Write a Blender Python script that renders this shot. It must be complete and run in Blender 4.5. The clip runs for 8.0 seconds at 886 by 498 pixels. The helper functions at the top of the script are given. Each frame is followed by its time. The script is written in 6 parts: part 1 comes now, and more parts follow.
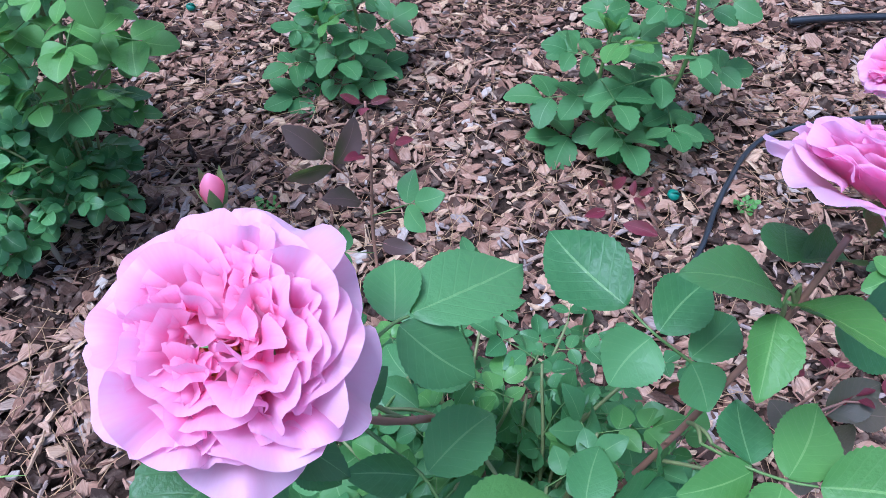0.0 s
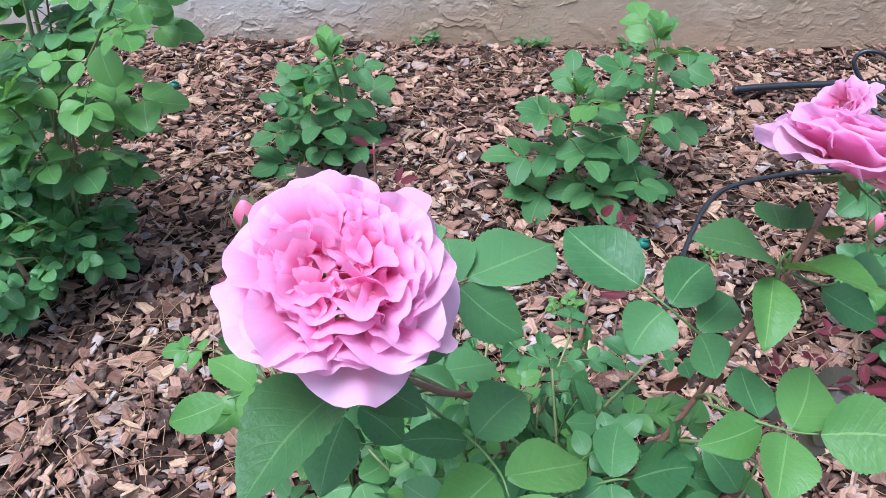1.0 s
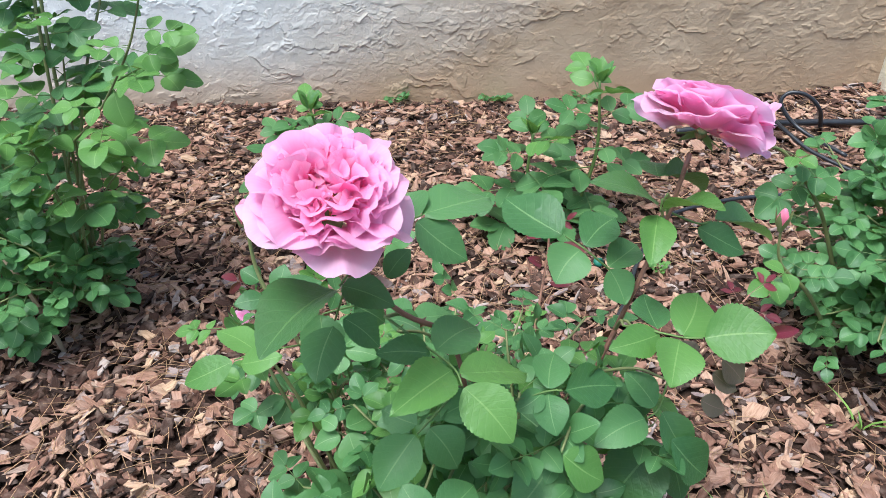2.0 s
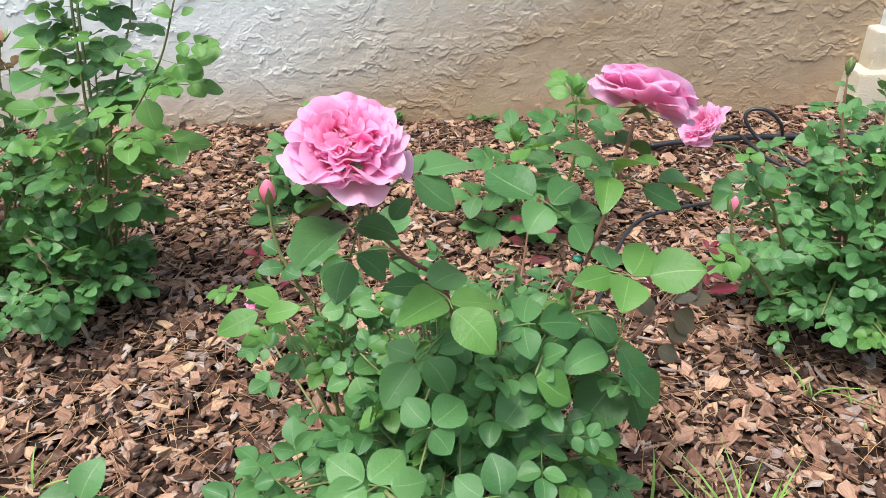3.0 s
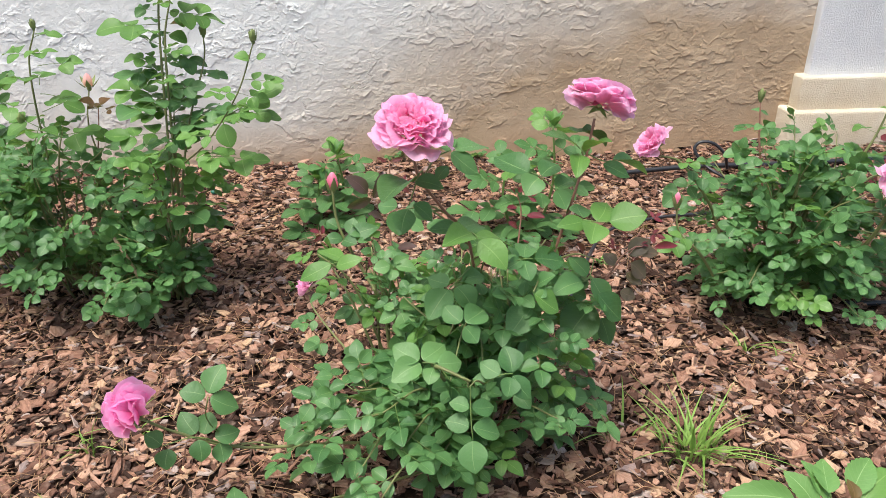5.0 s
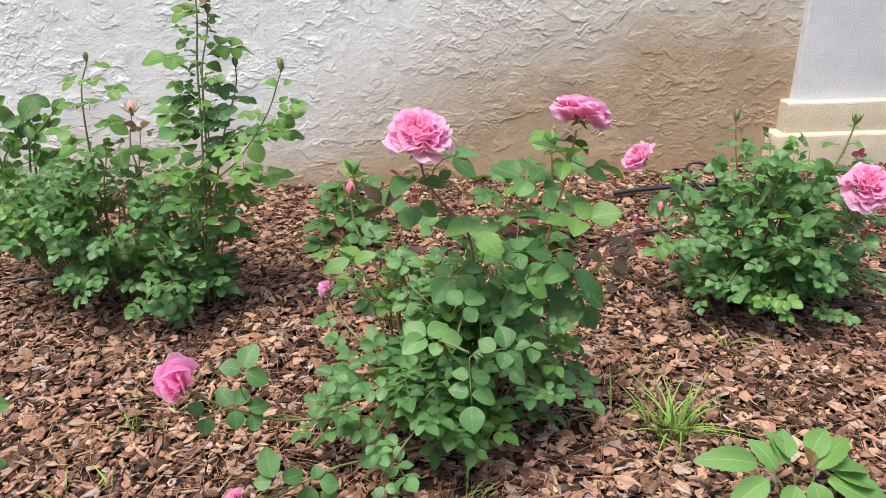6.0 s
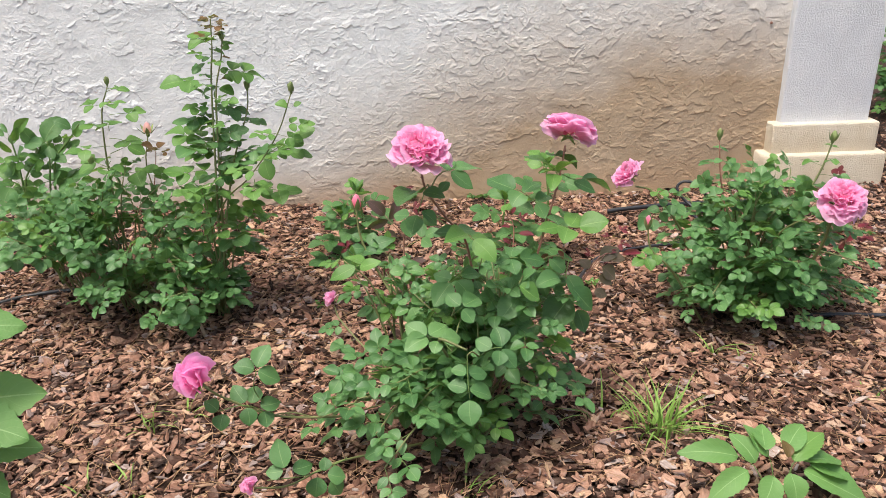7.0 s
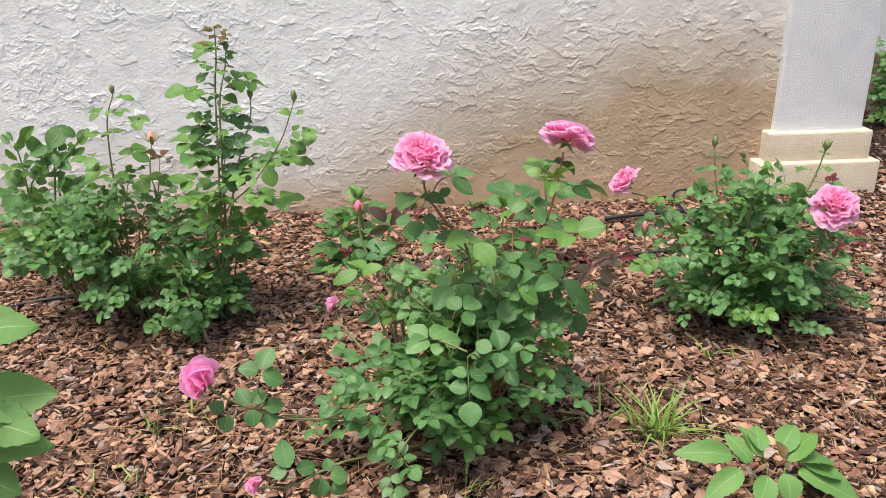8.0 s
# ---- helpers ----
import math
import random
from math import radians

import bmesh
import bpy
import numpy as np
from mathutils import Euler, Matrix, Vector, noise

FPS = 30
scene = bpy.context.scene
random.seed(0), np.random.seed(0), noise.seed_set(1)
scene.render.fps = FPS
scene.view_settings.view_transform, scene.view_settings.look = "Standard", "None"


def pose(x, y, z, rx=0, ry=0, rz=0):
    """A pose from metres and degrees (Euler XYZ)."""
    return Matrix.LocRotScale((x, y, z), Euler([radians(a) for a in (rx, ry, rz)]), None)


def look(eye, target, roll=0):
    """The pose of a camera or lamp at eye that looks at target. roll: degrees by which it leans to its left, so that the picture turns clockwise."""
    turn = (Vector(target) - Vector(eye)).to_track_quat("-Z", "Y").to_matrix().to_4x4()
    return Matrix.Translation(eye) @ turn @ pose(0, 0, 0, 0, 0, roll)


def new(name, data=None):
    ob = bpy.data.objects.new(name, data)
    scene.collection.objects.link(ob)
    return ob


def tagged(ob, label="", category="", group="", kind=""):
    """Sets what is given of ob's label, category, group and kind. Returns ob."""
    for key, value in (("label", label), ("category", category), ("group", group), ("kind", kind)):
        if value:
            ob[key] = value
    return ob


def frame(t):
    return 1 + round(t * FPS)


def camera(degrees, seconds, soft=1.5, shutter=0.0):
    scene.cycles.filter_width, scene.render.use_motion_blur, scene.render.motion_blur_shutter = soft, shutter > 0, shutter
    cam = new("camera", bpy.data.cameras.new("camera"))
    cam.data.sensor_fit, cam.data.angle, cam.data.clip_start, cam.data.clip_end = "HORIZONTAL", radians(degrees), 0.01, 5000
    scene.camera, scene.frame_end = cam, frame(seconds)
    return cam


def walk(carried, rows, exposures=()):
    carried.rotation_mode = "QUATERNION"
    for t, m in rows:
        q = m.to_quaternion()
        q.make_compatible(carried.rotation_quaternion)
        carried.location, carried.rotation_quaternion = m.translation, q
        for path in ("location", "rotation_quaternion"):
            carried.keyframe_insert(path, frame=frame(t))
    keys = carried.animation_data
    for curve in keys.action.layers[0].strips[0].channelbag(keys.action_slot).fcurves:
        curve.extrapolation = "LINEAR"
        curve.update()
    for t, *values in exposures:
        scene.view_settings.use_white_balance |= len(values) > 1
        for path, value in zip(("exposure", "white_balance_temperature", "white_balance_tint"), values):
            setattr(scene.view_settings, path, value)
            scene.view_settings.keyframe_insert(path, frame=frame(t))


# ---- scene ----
cam = camera(60.8, 8.0, soft=0.6)
METRES, EYE, TILT, LEAN, TURN = 1.15, 0.89, 0.0, 0.0, 0.0
ROWS = [
    (0.0, 0.0, 0.0, 0.0, -0.97, -46.92, 0.9),
    (0.5, -0.0439, -0.0404, 0.0045, -2.66, -43.54, -0.03),
    (1.0, -0.0488, -0.0716, -0.0024, -4.54, -40.32, -0.24),
    (1.5, -0.0481, -0.1451, 0.0039, -6.24, -37.0, 0.33),
    (3.0, -0.0673, -0.3546, 0.0215, -7.77, -32.01, 0.74),
    (3.5, -0.1089, -0.4404, 0.0353, -8.83, -30.66, 0.72),
    (4.0, -0.157, -0.5212, 0.0544, -9.53, -29.42, 0.6),
    (4.5, -0.1709, -0.5808, 0.0625, -9.81, -28.37, 0.55),
    (5.0, -0.171, -0.6651, 0.0642, -9.67, -27.26, 0.79),
    (6.5, -0.1908, -0.8849, 0.0871, -8.59, -23.54, 1.49),
    (7.0, -0.195, -0.9192, 0.0881, -8.78, -22.7, 1.49),
    (7.5, -0.2025, -0.9366, 0.0907, -8.91, -22.22, 1.46),
    (8.0, -0.2035, -0.9453, 0.0908, -8.92, -21.99, 1.44),
]
walk(cam, [(t, pose(0, 0, EYE, TILT, LEAN, TURN) @ pose(METRES * x, METRES * y, METRES * z, 90 + pitch, roll, yaw)) for t, x, y, z, yaw, pitch, roll in ROWS], [(0.0, 1.86, 4580, 10), (1.0, 1.95, 5080, 8), (1.7, 1.98, 5450, 4), (3.0, 1.99, 6200, 3), (5.0, 1.92, 6550, 8), (8.0, 1.87, 6800, 10)])

# ---- light ----
world = bpy.data.worlds.new("overcast_sky")
scene.world = world
world.use_nodes = True
SUN_UP, SUN_ROUND = 71.0, 232.0
wn = world.node_tree.nodes
sky = wn.new("ShaderNodeTexSky")
sky.sky_type, sky.sun_disc = "NISHITA", False
sky.sun_elevation, sky.sun_rotation = radians(SUN_UP), radians(SUN_ROUND)
sky.air_density, sky.dust_density, sky.ozone_density = 1.0, 4.0, 0.6
wn["Background"].inputs[1].default_value = 0.061
world.node_tree.links.new(sky.outputs[0], wn["Background"].inputs[0])
sun_data = bpy.data.lights.new("sun", "SUN")
sun_data.energy, sun_data.angle, sun_data.color = 1.35, radians(24), (1.0, 0.96, 0.9)
sun = new("sun", sun_data)
sun_way = Vector((math.sin(radians(SUN_ROUND)) * math.cos(radians(SUN_UP)), math.cos(radians(SUN_ROUND)) * math.cos(radians(SUN_UP)), math.sin(radians(SUN_UP))))
sun.matrix_world = look(sun_way * 20, (0, 0, 0))


# ---- materials ----
class Nodes:
    """A short way to write node materials."""

    def __init__(self, name):
        self.mat = bpy.data.materials.new(name)
        self.mat.use_nodes = True
        self.tree = self.mat.node_tree
        self.bsdf = self.tree.nodes["Principled BSDF"]
        self.out = self.tree.nodes["Material Output"]

    def add(self, kind, **values):
        node = self.tree.nodes.new("ShaderNode" + kind)
        for key, value in values.items():
            if key == "op":
                node.operation = value
            elif key == "blend":
                node.blend_type = value
        return node

    def link(self, a, b):
        self.tree.links.new(a, b)

    def feed(self, socket, value):
        if isinstance(value, bpy.types.NodeSocket):
            self.link(value, socket)
        else:
            socket.default_value = value

    def math(self, op, a, b=0.0):
        node = self.add("Math", op=op)
        self.feed(node.inputs[0], a)
        self.feed(node.inputs[1], b)
        return node.outputs[0]

    def coords(self, which="Object"):
        return self.add("TexCoord").outputs[which]

    def scaled(self, vector, scale):
        node = self.add("Mapping")
        self.link(vector, node.inputs[0])
        node.inputs["Scale"].default_value = scale
        return node.outputs[0]

    def noise(self, vector, scale, detail=4.0, rough=0.55, warp=0.0):
        node = self.add("TexNoise")
        self.link(vector, node.inputs["Vector"])
        node.inputs["Scale"].default_value = scale
        node.inputs["Detail"].default_value = detail
        node.inputs["Roughness"].default_value = rough
        node.inputs["Distortion"].default_value = warp
        return node.outputs[0]

    def ramp(self, value, stops):
        node = self.add("ValToRGB")
        self.link(value, node.inputs[0])
        el = node.color_ramp.elements
        while len(el) < len(stops):
            el.new(0.5)
        for e, (at, col) in zip(el, stops):
            e.position = at
            e.color = (*col, 1) if len(col) == 3 else col
        return node.outputs[0]

    def grey(self, value, low, high):
        return self.ramp(value, [(low, (0, 0, 0)), (high, (1, 1, 1))])

    def mix(self, fac, a, b, blend="MIX"):
        node = self.add("MixRGB", blend=blend)
        self.feed(node.inputs[0], fac)
        for socket, v in ((node.inputs[1], a), (node.inputs[2], b)):
            self.feed(socket, v if isinstance(v, bpy.types.NodeSocket) else (*v, 1))
        return node.outputs[0]

    def bump(self, height, strength, distance):
        node = self.add("Bump")
        self.link(height, node.inputs["Height"])
        node.inputs["Strength"].default_value = strength
        node.inputs["Distance"].default_value = distance
        self.link(node.outputs[0], self.bsdf.inputs["Normal"])
        return node.outputs[0]

    def luck(self):
        """One random number for each object and each loose island of it."""
        return self.math("FRACT", self.math("ADD", self.add("ObjectInfo").outputs["Random"], self.add("NewGeometry").outputs["Random Per Island"]))

    def finish(self, colour, rough, spec=0.5, thin=0.0, thin_colour=None):
        self.feed(self.bsdf.inputs["Base Color"], colour if isinstance(colour, bpy.types.NodeSocket) else (*colour, 1))
        self.feed(self.bsdf.inputs["Roughness"], rough)
        self.bsdf.inputs["Specular IOR Level"].default_value = spec
        if thin:
            glow = self.add("BsdfTranslucent")
            self.feed(glow.inputs[0], thin_colour if thin_colour is not None else colour)
            both = self.add("MixShader")
            both.inputs[0].default_value = thin
            self.link(self.bsdf.outputs[0], both.inputs[1])
            self.link(glow.outputs[0], both.inputs[2])
            self.link(both.outputs[0], self.out.inputs[0])
        return self.mat


def leaf_material(name, dark, light, vein, rough=0.42, thin=0.32, spec=0.35):
    n = Nodes(name)
    uv = n.add("SeparateXYZ")
    n.link(n.coords("UV"), uv.inputs[0])
    side = n.math("ABSOLUTE", n.math("MULTIPLY_ADD", uv.outputs[0], 2.0))
    side.node.inputs[0].links[0].from_node.inputs[2].default_value = -1.0
    rib = n.math("LESS_THAN", side, 0.032)
    wave = n.math("FRACT", n.math("MULTIPLY", n.math("SUBTRACT", uv.outputs[1], n.math("MULTIPLY", side, 0.28)), 8.0))
    vein_line = n.grey(n.math("ABSOLUTE", n.math("SUBTRACT", wave, 0.5)), 0.0, 0.09)
    obj = n.coords("Object")
    mottled = n.noise(obj, 9.0, 5.0)
    tone = n.mix(n.luck(), dark, light)
    tone = n.mix(n.grey(mottled, 0.3, 0.75), tone, n.mix(0.35, tone, light))
    tone = n.mix(n.math("MULTIPLY", n.math("SUBTRACT", 1.0, vein_line), 0.11), tone, vein)
    tone = n.mix(n.math("MULTIPLY", rib, 0.60), tone, vein)
    n.bump(n.math("ADD", n.math("MULTIPLY", vein_line, 0.6), n.math("MULTIPLY", n.noise(obj, 14.0), 0.9)), 0.15, 0.014)
    gloss = n.math("ADD", n.math("MULTIPLY", n.noise(obj, 5.0), 0.25), rough - 0.12)
    return n.finish(tone, gloss, spec, thin, n.mix(0.5, tone, (0.25, 0.4, 0.05)))


def petal_material(name, rim, body, heart, base):
    n = Nodes(name)
    uv = n.add("SeparateXYZ")
    n.link(n.coords("UV"), uv.inputs[0])
    run = n.math("ADD", uv.outputs[1], n.math("MULTIPLY", n.math("SUBTRACT", n.noise(n.coords("Object"), 3.0, 3.0), 0.5), 0.3))
    tone = n.ramp(run, [(0.0, base), (0.18, heart), (0.56, body), (0.95, rim)])
    fine = n.noise(n.scaled(n.coords("UV"), (38, 2.5, 1)), 1.0, 3.0)
    tone = n.mix(n.math("MULTIPLY", n.grey(fine, 0.35, 0.7), 0.16), tone, heart)
    tone = n.mix(n.math("MULTIPLY", n.luck(), 0.25), tone, rim)
    n.bump(fine, 0.07, 0.03)
    n.bsdf.inputs["Sheen Weight"].default_value = 0.15
    return n.finish(tone, 0.42, 0.40, 0.6, n.mix(0.10, tone, heart))


def bark_material():
    n = Nodes("pine_bark")
    luck = n.luck()
    uv = n.coords("UV")
    grain = n.noise(n.scaled(uv, (3.0, 16.0, 1.0)), 1.0, 5.0, 0.65, 0.4)
    patch = n.noise(n.coords("Object"), 55.0, 3.0)
    tone = n.ramp(luck, [(0.0, (0.026, 0.014, 0.010)), (0.24, (0.075, 0.037, 0.025)), (0.42, (0.20, 0.102, 0.070)), (0.60, (0.33, 0.182, 0.126)), (0.78, (0.44, 0.27, 0.195)), (0.89, (0.53, 0.36, 0.23)), (0.94, (0.28, 0.21, 0.20)), (1.0, (0.46, 0.38, 0.34))])
    tone = n.mix(n.grey(grain, 0.3, 0.62), n.mix(1.0, tone, (0.52, 0.46, 0.42), "MULTIPLY"), tone)
    tone = n.mix(n.math("MULTIPLY", n.grey(patch, 0.5, 0.72), 0.35), tone, (0.36, 0.26, 0.21))
    n.bump(grain, 0.7, 0.004)
    return n.finish(tone, 0.82, 0.25)


def soil_material():
    n = Nodes("mulch_bed")
    obj = n.coords("Object")
    # kept near black: shade in the gaps between chips is put into this colour
    tone = n.ramp(n.noise(obj, 34.0, 6.0, 0.7), [(0.25, (0.014, 0.008, 0.006)), (0.55, (0.050, 0.028, 0.019)), (0.8, (0.14, 0.080, 0.054))])
    n.bump(n.noise(obj, 60.0, 6.0, 0.7), 1.0, 0.02)
    return n.finish(tone, 0.9, 0.2)


def stucco_material():
    n = Nodes("painted_stucco")
    obj = n.coords("Object")
    xyz = n.add("SeparateXYZ")
    n.link(obj, xyz.inputs[0])
    broad = n.noise(obj, 1.7, 3.0)
    ragged = n.noise(obj, 9.0, 6.0, 0.65)
    # clay splash: a stain that is highest along the stretch beside the column
    hump = n.ramp(n.math("MULTIPLY_ADD", xyz.outputs[0], 0.25), [(0.0, (0.18, 0.18, 0.18)), (0.42, (0.31, 0.31, 0.31)), (0.58, (0.55, 0.55, 0.55)), (0.72, (0.71, 0.71, 0.71)), (1.0, (0.73, 0.73, 0.73))])
    hump.node.inputs[0].links[0].from_node.inputs[2].default_value = 0.5
    edge = n.math("ADD", n.math("MULTIPLY", hump, 1.35), n.math("MULTIPLY", n.math("SUBTRACT", broad, 0.5), 0.5))
    depth = n.math("DIVIDE", n.math("SUBTRACT", edge, xyz.outputs[2]), 0.75)
    depth = n.math("ADD", depth, n.math("MULTIPLY", n.math("SUBTRACT", ragged, 0.5), 0.3))
    paint = n.mix(n.grey(ragged, 0.35, 0.7), (0.66, 0.67, 0.66), (0.76, 0.77, 0.76))
    stain = n.mix(n.grey(n.noise(obj, 4.0, 5.0), 0.35, 0.7), (0.36, 0.265, 0.175), (0.45, 0.35, 0.245))
    tone = n.mix(n.grey(depth, 0.0, 0.75), paint, stain)
    foot = n.math("ADD", xyz.outputs[2], n.math("MULTIPLY", n.math("SUBTRACT", ragged, 0.5), 0.12))
    tone = n.mix(n.math("MULTIPLY", n.math("SUBTRACT", 1.0, n.grey(foot, 0.0, 0.15)), 0.45), tone, (0.45, 0.27, 0.15))
    grain = n.noise(obj, 260.0, 3.0)
    n.bump(n.math("ADD", n.math("MULTIPLY", grain, 0.4), n.grey(n.noise(obj, 60.0, 5.0, 0.7), 0.46, 0.60)), 0.45, 0.002)
    return n.finish(tone, 0.9, 0.12)


def column_material(name, light, dark, grain_size):
    n = Nodes(name)
    obj = n.coords("Object")
    tone = n.mix(n.grey(n.noise(obj, 6.0, 6.0, 0.65), 0.3, 0.75), dark, light)
    grit = n.noise(obj, grain_size, 3.0, 0.6)
    n.bump(n.grey(grit, 0.35, 0.65), 0.8, 0.004)
    return n.finish(tone, 0.85, 0.3)


def plain_material(name, dark, light, rough, scale=30.0, spec=0.4, bump=0.3, thin=0.0):
    n = Nodes(name)
    obj = n.coords("Object")
    grain = n.noise(obj, scale, 5.0)
    tone = n.mix(n.luck(), n.mix(n.grey(grain, 0.3, 0.7), dark, light), light)
    n.bump(grain, bump, 0.004)
    return n.finish(tone, rough, spec, thin)


LEAF = leaf_material("rose_leaf_green", (0.042, 0.124, 0.040), (0.108, 0.238, 0.082), (0.23, 0.37, 0.14))
# darker copy of the leaf green, for dark leaves and to colour in shade
LEAF_DEEP = leaf_material("rose_leaf_deep_green", (0.042, 0.114, 0.036), (0.072, 0.162, 0.052), (0.16, 0.28, 0.09))
LEAF_PALE = leaf_material("rose_leaf_light_green", (0.094, 0.215, 0.066), (0.130, 0.268, 0.090), (0.27, 0.41, 0.17))
LEAF_YOUNG = leaf_material("rose_leaf_fresh", (0.080, 0.192, 0.042), (0.126, 0.262, 0.062), (0.25, 0.39, 0.12))
LEAF_BLUE = leaf_material("dahlia_leaf", (0.052, 0.146, 0.044), (0.098, 0.212, 0.070), (0.20, 0.33, 0.13), 0.5)
LEAF_RED = leaf_material("rose_leaf_crimson", (0.085, 0.012, 0.024), (0.175, 0.022, 0.046), (0.26, 0.05, 0.07), 0.5, spec=0.2)
LEAF_DUSK = leaf_material("rose_leaf_bronze", (0.080, 0.072, 0.050), (0.140, 0.092, 0.068), (0.22, 0.15, 0.11), 0.42)
LEAF_PLUM = leaf_material("rose_leaf_plum", (0.048, 0.030, 0.032), (0.088, 0.042, 0.046), (0.16, 0.08, 0.08), 0.42)
LEAF_COPPER = leaf_material("rose_leaf_copper", (0.105, 0.085, 0.026), (0.17, 0.080, 0.034), (0.24, 0.15, 0.07), 0.4)
LEAF_LIME = leaf_material("soft_leaf_light_green", (0.095, 0.22, 0.058), (0.145, 0.30, 0.085), (0.32, 0.48, 0.2), 0.55)
# own pinks, their contrast raised to colour in crevice shade and rim highlights
PETAL_HEART = petal_material("petal_deep_pink", (0.93, 0.49, 0.71), (0.92, 0.26, 0.52), (0.89, 0.12, 0.36), (0.87, 0.34, 0.28))
PETAL_MID = petal_material("petal_pink", (0.93, 0.56, 0.77), (0.91, 0.35, 0.61), (0.88, 0.16, 0.40), (0.87, 0.48, 0.34))
PETAL_RIM = petal_material("petal_pale_pink", (0.93, 0.59, 0.79), (0.91, 0.43, 0.68), (0.89, 0.29, 0.54), (0.90, 0.82, 0.58))
PETAL_BUD = petal_material("petal_coral_pink", (0.92, 0.46, 0.60), (0.91, 0.30, 0.46), (0.88, 0.30, 0.42), (0.80, 0.50, 0.40))
PETAL_HOT = petal_material("petal_bright_pink", (0.95, 0.50, 0.78), (0.92, 0.22, 0.56), (0.87, 0.12, 0.42), (0.88, 0.6, 0.55))
PETAL_PEACH = petal_material("petal_peach", (0.90, 0.52, 0.58), (0.90, 0.62, 0.60), (0.88, 0.66, 0.50), (0.82, 0.64, 0.36))
CANE = plain_material("cane_green_brown", (0.10, 0.125, 0.042), (0.17, 0.185, 0.07), 0.55)
CANE_RED = plain_material("cane_reddish", (0.21, 0.095, 0.070), (0.30, 0.155, 0.105), 0.5)
STALK = plain_material("stalk_green", (0.085, 0.15, 0.04), (0.14, 0.22, 0.06), 0.5, thin=0.1)
SEPAL = plain_material("sepal_green", (0.13, 0.20, 0.06), (0.22, 0.27, 0.10), 0.55, thin=0.1)
STAMEN = plain_material("stamen_orange", (0.55, 0.22, 0.05), (0.72, 0.38, 0.10), 0.6)
VIOLET = plain_material("violet_floret", (0.10, 0.06, 0.30), (0.20, 0.13, 0.45), 0.6)
BARK = bark_material()
SOIL = soil_material()
STUCCO = stucco_material()
SHAFT = column_material("white_rough_stucco", (0.82, 0.84, 0.86), (0.70, 0.72, 0.75), 210.0)
PLINTH = column_material("cream_rough_stucco", (0.74, 0.68, 0.56), (0.60, 0.50, 0.36), 210.0)
HOSE = plain_material("black_polythene", (0.012, 0.013, 0.016), (0.022, 0.024, 0.03), 0.38, 80.0, 0.5, 0.05)
GRASS = plain_material("grass_blade", (0.13, 0.27, 0.04), (0.24, 0.38, 0.09), 0.5, 20.0, 0.4, 0.1, 0.25)
STRAW = plain_material("pine_needle", (0.22, 0.11, 0.06), (0.42, 0.26, 0.14), 0.7)
WOOD = plain_material("weathered_wood", (0.25, 0.17, 0.11), (0.38, 0.28, 0.19), 0.8, 60.0)
GREEN_PLASTIC = plain_material("green_plastic", (0.015, 0.11, 0.07), (0.02, 0.15, 0.10), 0.5)


# ---- building helpers ----
rng = random.Random(7)
UP = Vector((0, 0, 1))


def mesh_of(name, verts, faces, material, uvs=None, smooth=True):
    me = bpy.data.meshes.new(name)
    me.from_pydata([tuple(v) for v in verts], [], faces)
    if material:
        me.materials.append(material)
    if uvs is not None:
        layer = me.uv_layers.new(name="uv")
        index = np.empty(len(me.loops), dtype=np.int32)
        me.loops.foreach_get("vertex_index", index)
        layer.data.foreach_set("uv", np.asarray(uvs, dtype=np.float32)[index].ravel())
    me.polygons.foreach_set("use_smooth", [smooth] * len(me.polygons))
    me.update()
    return me


def thing(name, at, label, category, group="", kind=""):
    ob = new(name)
    ob.location = at
    ob.empty_display_size = 0.05
    return tagged(ob, label, category, group, kind)


def under(name, me, parent, m, label=""):
    """A mesh object under a parent, at the pose m in the parent's own frame."""
    ob = new(name, me)
    ob.parent = parent
    ob.matrix_basis = m
    return tagged(ob, label)


def frame_of(at, along, up, size=1.0):
    y = Vector(along).normalized()
    z = Vector(up) - y * Vector(up).dot(y)
    if z.length < 1e-4:
        z = Vector((1, 0, 0)) - y * y.x
    z.normalize()
    x = y.cross(z)
    m = Matrix((x, y, z)).transposed() * size
    return Matrix.Translation(at) @ m.to_4x4()


def smooth_line(points, per=6):
    pts = [Vector(p) for p in points]
    if len(pts) == 2:
        return [pts[0].lerp(pts[1], i / per) for i in range(per + 1)]
    ext = [pts[0] * 2 - pts[1]] + pts + [pts[-1] * 2 - pts[-2]]
    line = []
    for i in range(1, len(ext) - 2):
        a, b, c, d = ext[i - 1], ext[i], ext[i + 1], ext[i + 2]
        for k in range(per):
            t = k / per
            line.append(0.5 * ((2 * b) + (c - a) * t + (2 * a - 5 * b + 4 * c - d) * t * t + (3 * b - a - 3 * c + d) * t ** 3))
    line.append(pts[-1])
    return line


